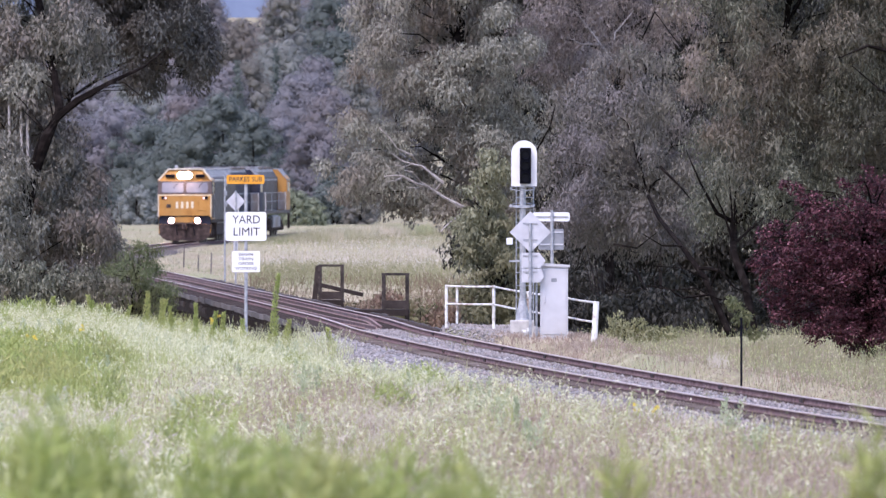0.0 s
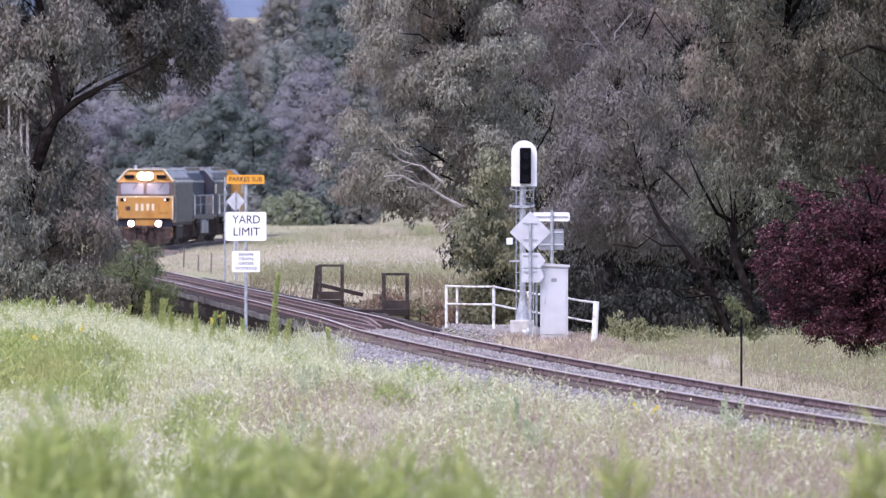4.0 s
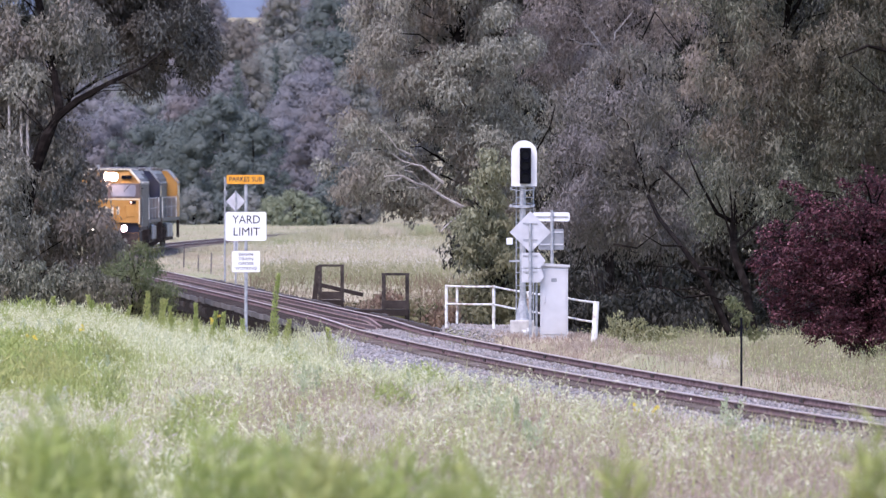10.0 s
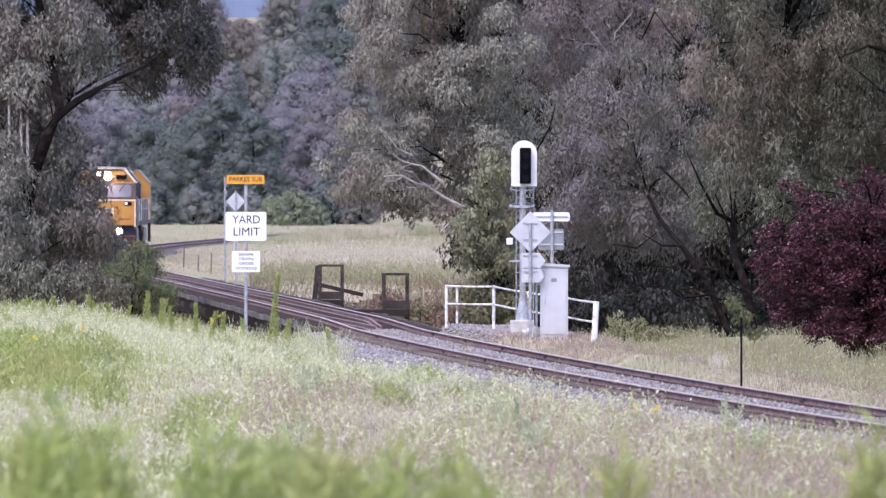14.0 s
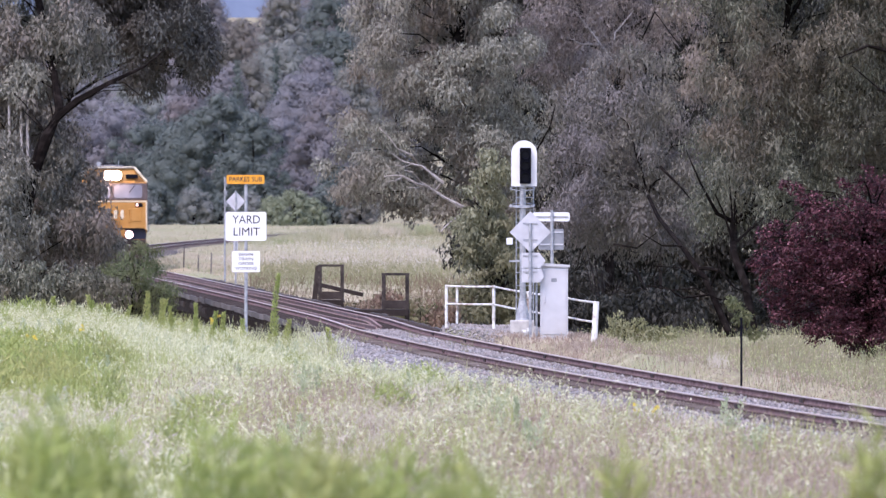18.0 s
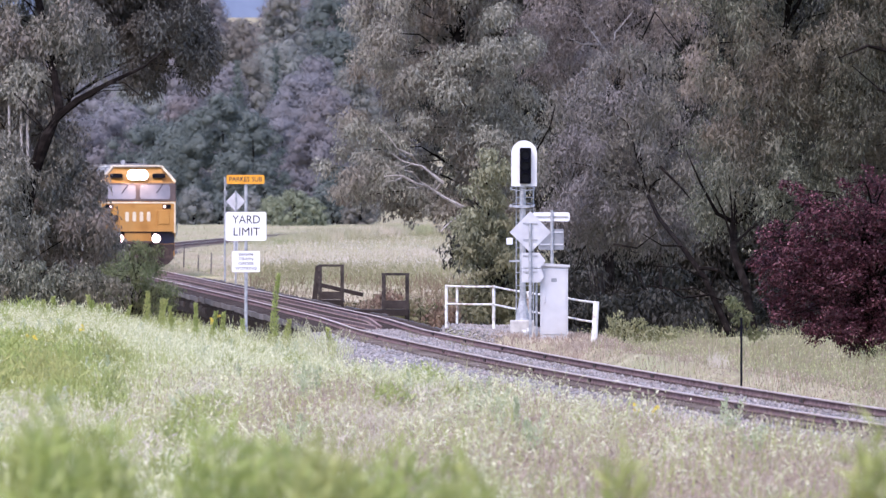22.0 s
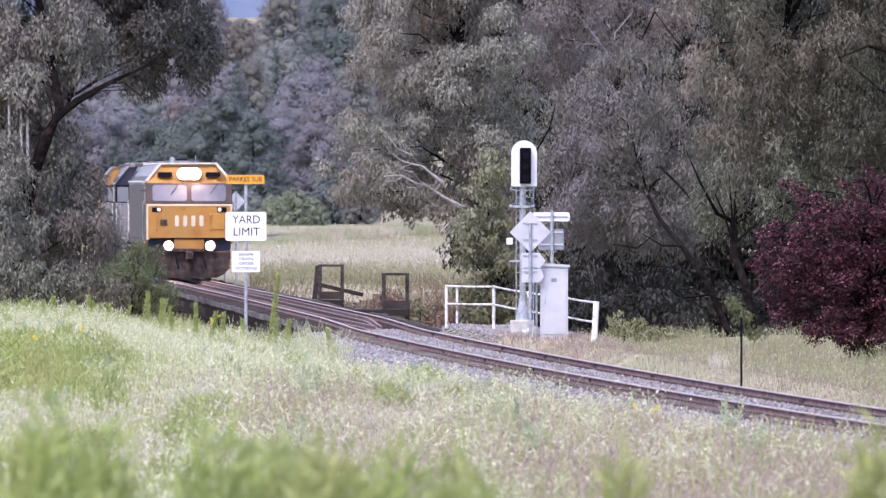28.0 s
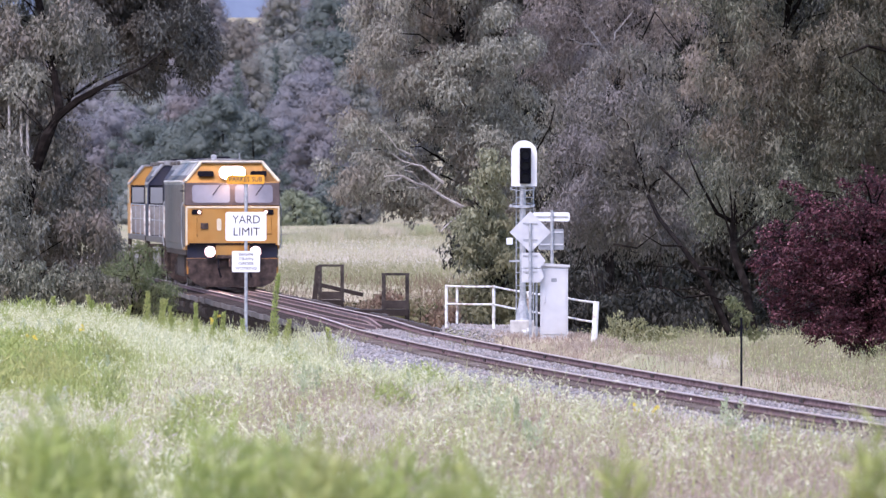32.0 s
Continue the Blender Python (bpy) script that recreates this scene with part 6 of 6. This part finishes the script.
    for y in (-1.12, 1.12):
        mb = part("marker_box", box(9.98, 10.06, y - 0.16, y + 0.16, 2.36, 2.52, 0.02), M_BLACK, cab)
        part("marker_lamp", tube([(10.06, y * 0.93, 2.44), (10.08, y * 0.93, 2.44)], 0.055, 12), M_MARK, mb)
        nb = part("number_box", prism(rounded(0.5, 0.17, 0.05, 3, y * 0.74, 3.64), 9.45, 9.72, "x"), M_BLACK, cab)
        part("ditch_light", tube([(10.0, y * 0.635, 1.2), (10.22, y * 0.635, 1.2)], [0.13, 0.18], 14), M_BLACK, T)
        part("ditch_fringe", tube([(10.22, y * 0.635, 1.2), (10.235, y * 0.635, 1.2)], [0.18, 0.175], 18), M_PINKRIM, T)
        part("ditch_lamp", tube([(10.235, y * 0.635, 1.2), (10.25, y * 0.635, 1.2)], [0.12, 0.1], 16), M_DITCH, T)
        part("cab_window", box(8.1, 9.0, math.copysign(1.475, y) - 0.01, math.copysign(1.475, y) + 0.01, 2.7, 3.25, 0.005), M_DARKGLASS, cab)
        part("cab_door", box(7.2, 7.85, math.copysign(1.48, y) - 0.015, math.copysign(1.48, y) + 0.015, 1.35, 3.3, 0.01), M_LOCOGREY, cab)
        part("cab_side_panel", box(7.9, 9.6, math.copysign(1.478, y) - 0.012, math.copysign(1.478, y) + 0.012, 1.35, 2.62, 0.006), M_LOCOGREY, cab)
        tube_part("mirror_bracket", [(9.3, math.copysign(1.47, y), 3.1), (9.35, math.copysign(1.62, y), 3.1)], 0.02, M_BLACK, cab)
    hl = part("headlight_housing", prism(rounded(0.86, 0.44, 0.21, 6, 0, 3.67), 9.3, 9.76, "x"), M_ROOF, cab)
    # Glowing disc behind the headlamps, added for the warm fringe of their light.
    part("headlight_fringe", prism(rounded(0.84, 0.42, 0.2, 6, 0, 3.67), 9.76, 9.775, "x"), M_RIM, hl)
    for y in (-0.2, 0.2):
        part("headlamp", tube([(9.775, y, 3.67), (9.8, y, 3.67)], [0.17, 0.15], 18), M_HEAD, hl)
    # Cream tubes stand for the bright edge where the brow catches light.
    for sy in (-1, 1):
        bm = tube([(9.74, sy * 1.47, 3.4), (9.24, sy * 0.96, 3.99)], 0.05, 8)
        part("brow_highlight", bm, M_CREAM, cab)
    part("brow_highlight", tube([(9.22, -0.96, 4.0), (9.22, 0.96, 4.0)], 0.05, 8), M_CREAM, cab)
    roof_cap(7.02, 9.18, 1.475, M_ROOF, cab, "cab_roof")
    part("brow_roof", prism([(9.35, 3.99), (7.0, 3.99), (7.0, 4.03), (9.2, 4.03)], -0.95, 0.95, "y"), M_ROOF, cab)
    for x, y in ((8.6, -0.55), (8.3, -0.55)):
        part("horn", tube([(x, y, 4.02), (x, y, 4.12), (x + 0.4, y, 4.16)], [0.05, 0.05, 0.09], 8), M_GALV, cab)
    part("antenna", tube([(7.6, 0.3, 4.0), (7.6, 0.3, 4.3)], 0.015, 5), M_GALV, cab)
    roof_kit(T, (-8.0, -6.2, -4.4, 1.5), (-1.2, 4.2, 5.8))
    for sy in (-1, 1):
        for x in (-9.95, 9.0):
            tube_part("handrail", [(x, sy * 1.52, 1.3), (x, sy * 1.56, 1.5), (x, sy * 1.56, 2.6), (x, sy * 1.5, 2.75)], 0.022, M_GALV, T)
    return T


def roof_kit(T, fans, hatches):
    for x in fans:
        f = part("roof_fan", tube([(x, 0, 3.95), (x, 0, 4.13)], [0.62, 0.6], 16), M_ROOF, T)
        part("fan_grille", tube([(x, 0, 4.13), (x, 0, 4.145)], [0.52, 0.5], 16), M_BLACK, f)
    for x in hatches:
        part("roof_hatch", box(x - 0.6, x + 0.6, -0.8, 0.8, 3.96, 4.08, 0.03), M_LOCOGREY, T)
    part("exhaust_stack", box(0.0, 0.7, -0.25, 0.25, 3.95, 4.2, 0.03), M_BLACK, T)


def hood_loco(cab_m, hood_m, label):
    """A hood unit running long hood first; its cab trails."""
    T = empty("locomotive", pose(0, 0, 0), label, "locomotive", "coupled locomotives")
    running_gear(T)
    front_end(T, 10.05, None)
    part("underframe", box(-10.5, 10.0, -1.45, 1.45, 1.36, 1.55, 0.02), M_LOCOGREY, T)
    hood = part("hood", prism([(-0.92, 1.55), (0.92, 1.55), (0.92, 3.5), (0.6, 3.95), (-0.6, 3.95), (-0.92, 3.5)], -7.4, 9.2, "x"), hood_m, T)
    for sy in (-1, 1):
        for x in np.arange(-7.2, 9.0, 1.0):
            part("hood_door", box(x, x + 0.85, sy * 0.935 - 0.015, sy * 0.935 + 0.015, 1.7, 3.3, 0.01), hood_m, hood)
    roof_cap(-7.4, 9.2, 0.92, M_ROOF, T, "hood_roof")
    cab = part("cab", prism([(a, b + (0.3 if b < 2 else 0)) for a, b in SEC], -10.3, -7.4, "x"), cab_m, T)
    roof_cap(-10.35, -7.35, 1.47, M_ROOF, T, "cab_roof")
    for sy in (-1, 1):
        part("lower_cab_panel", box(-7.4, -7.37, sy * 1.2 - 0.25, sy * 1.2 + 0.25, 1.57, 2.55, 0.005), M_PALEGREY, cab)
        if sy < 0:
            part("window_frame", box(-7.405, -7.38, sy * 1.18 - 0.26, sy * 1.18 + 0.26, 2.58, 3.28, 0.008), M_BLACK, cab)
            part("cab_window", box(-7.41, -7.37, sy * 1.18 - 0.21, sy * 1.18 + 0.21, 2.65, 3.2, 0.01), M_DARKGLASS, cab)
        part("cab_window", box(-9.7, -8.2, sy * 1.475 - 0.01, sy * 1.475 + 0.01, 2.65, 3.2, 0.005), M_DARKGLASS, cab)
        xs = (-7.2, -1.6, 4.0, 9.0)
        for x, r, m in zip(xs, (0.03, 0.018, 0.018, 0.03), (M_WHITEWORN, M_GALV, M_GALV, M_WHITEWORN)):
            tube_part("handrail_post", [(x, sy * 1.43, 1.55), (x, sy * 1.43, 2.6)], r, m, T)
        part("end_sheet", box(9.86, 9.89, sy * 1.14 - 0.2, sy * 1.14 + 0.2, 1.56, 2.5, 0.005), M_PALEGREY, T)
        part("tread_box", box(-3.0, 3.0, sy * 1.38 - 0.05, sy * 1.38 + 0.05, 0.55, 1.2, 0.02), M_PALEGREY, T)
        tube_part("handrail", [(xs[0], sy * 1.43, 2.6), (xs[-1], sy * 1.43, 2.6), (9.95, sy * 1.3, 2.6)], 0.02, M_GALV, T)
        tube_part("handrail", [(xs[0], sy * 1.43, 2.1), (xs[-1], sy * 1.43, 2.1)], 0.014, M_GALV, T)
        tube_part("end_post", [(9.95, sy * 1.3, 1.5), (9.95, sy * 1.3, 2.65)], 0.045, M_WHITEWORN, T)
        for e in (9.92, -10.3):
            part("end_step", box(e - 0.09, e + 0.09, sy * 1.38 - 0.07, sy * 1.38 + 0.07, 0.45, 1.55, 0.01), M_UNDER, T)
        part("end_lamp", tube([(9.2, sy * 0.3, 3.6), (9.24, sy * 0.3, 3.6)], 0.1, 10), M_DARKGLASS, hood)
    tube_part("end_handrail", [(9.95, -1.3, 2.5), (9.95, 1.3, 2.5)], 0.03, M_WHITEWORN, T)
    roof_kit(T, (7.8, 6.0, 4.2, -3.2), (2.2, -1.4, -5.0))
    return T


LOCOS = [lead_loco(), hood_loco(M_LOCOBLUE, M_LOCOBLUE, "dark blue hood locomotive with white handrails, coupled second"), hood_loco(M_LOCOYEL, M_LOCOGREY, "grey hood locomotive with a yellow cab, coupled last")]


# ---------------------------------------------------------------- sleepers, last
def sleepers():
    first = part("sleeper", box(-1.22, 1.22, -0.115, 0.115, -0.25, -0.117, 0.012), M_SLEEPER, track)
    for k, y in enumerate(np.arange(160.1, 312.4, 0.65)):
        ob = first if k == 0 else new("sleeper", first.data)
        ob.parent = track
        ob.matrix_basis = pose(float(tx(y)), y, float(tz(y)), 0, 0, math.degrees(-math.atan(float(ts(y)))))
    # Dark blocks added for the ticks of shade below the rail foot.
    plate_ = part("shade_tick_block", box(-0.15, 0.15, -0.085, 0.085, -0.135, -0.098, 0.01), M_UNDER, track)
    for k, y in enumerate(np.arange(180.9, 275, 0.65)):
        for off in (-0.7525, 0.7525):
            ob = new("shade_tick_block", plate_.data) if k or off > 0 else plate_
            ob.parent = track
            ob.matrix_basis = pose(float(tx(y)) + off, y, float(tz(y)), 0, 0, math.degrees(-math.atan(float(ts(y)))))
    for y in np.arange(186.0, 306, 13.7):
        for off, yy in ((-0.7525, y), (0.7525, y + 5.2)):
            part("fishplate", box(off - 0.036, off + 0.036, -0.3, 0.3, -0.095, -0.03, 0.006, m=pose(float(tx(yy)), yy, float(tz(yy)), 0, 0, math.degrees(-math.atan(float(ts(yy)))))), M_UNDER, track)
    ys = np.arange(488.0, 1300, 0.65)
    n = len(ys)
    c = np.array([(sx, sy, sz) for sx in (-1.22, 1.22) for sy in (-0.115, 0.115) for sz in (-0.25, -0.117)])
    V = np.stack([tx(ys), ys, tz(ys)], 1)[:, None] + c[None]
    F = np.array([(0, 1, 3, 2), (4, 6, 7, 5), (0, 4, 5, 1), (2, 3, 7, 6), (1, 5, 7, 3), (0, 2, 6, 4)])
    tagged(obj_np("far_sleepers", V.reshape(-1, 3), (np.arange(n)[:, None, None] * 8 + F[None]).reshape(-1, 4), M_SLEEPER, track), kind="stuff")


sleepers()


# ---------------------------------------------------------------- the train's run
START_Y, UNIT = 727.0, 21.7


def travelled(t):
    """Metres run since the start: slowly gathering speed."""
    return 9.2 * t + 0.0175 * t * t


def at_arc(a):
    y = np.interp(a, AL_A, AL_Y)
    return Vector((float(tx(y)), float(y), float(tz(y))))


def unit_pose(t, k):
    front = float(np.interp(START_Y, AL_Y, AL_A)) - travelled(t)
    mid = front + 10.15 + UNIT * k
    f, r = at_arc(mid - 6.4), at_arc(mid + 6.4)
    ax = (f - r).normalized()
    ay = Vector((0, 0, 1)).cross(ax).normalized()
    az = ax.cross(ay)
    m = Matrix((ax, ay, az)).transposed().to_4x4()
    m.translation = (f + r) / 2
    return m


def motions():
    for k, T in enumerate(LOCOS):
        walk(T, [(t, unit_pose(t, k)) for t in range(33)])
    steps = [i / 15 for i in range(481)]
    for w, ax in WHEELS:
        walk(w, [(t, pose(ax, 0, 0.52, 0, math.degrees(travelled(t) / 0.52) % 360, 0)) for t in steps])


motions()
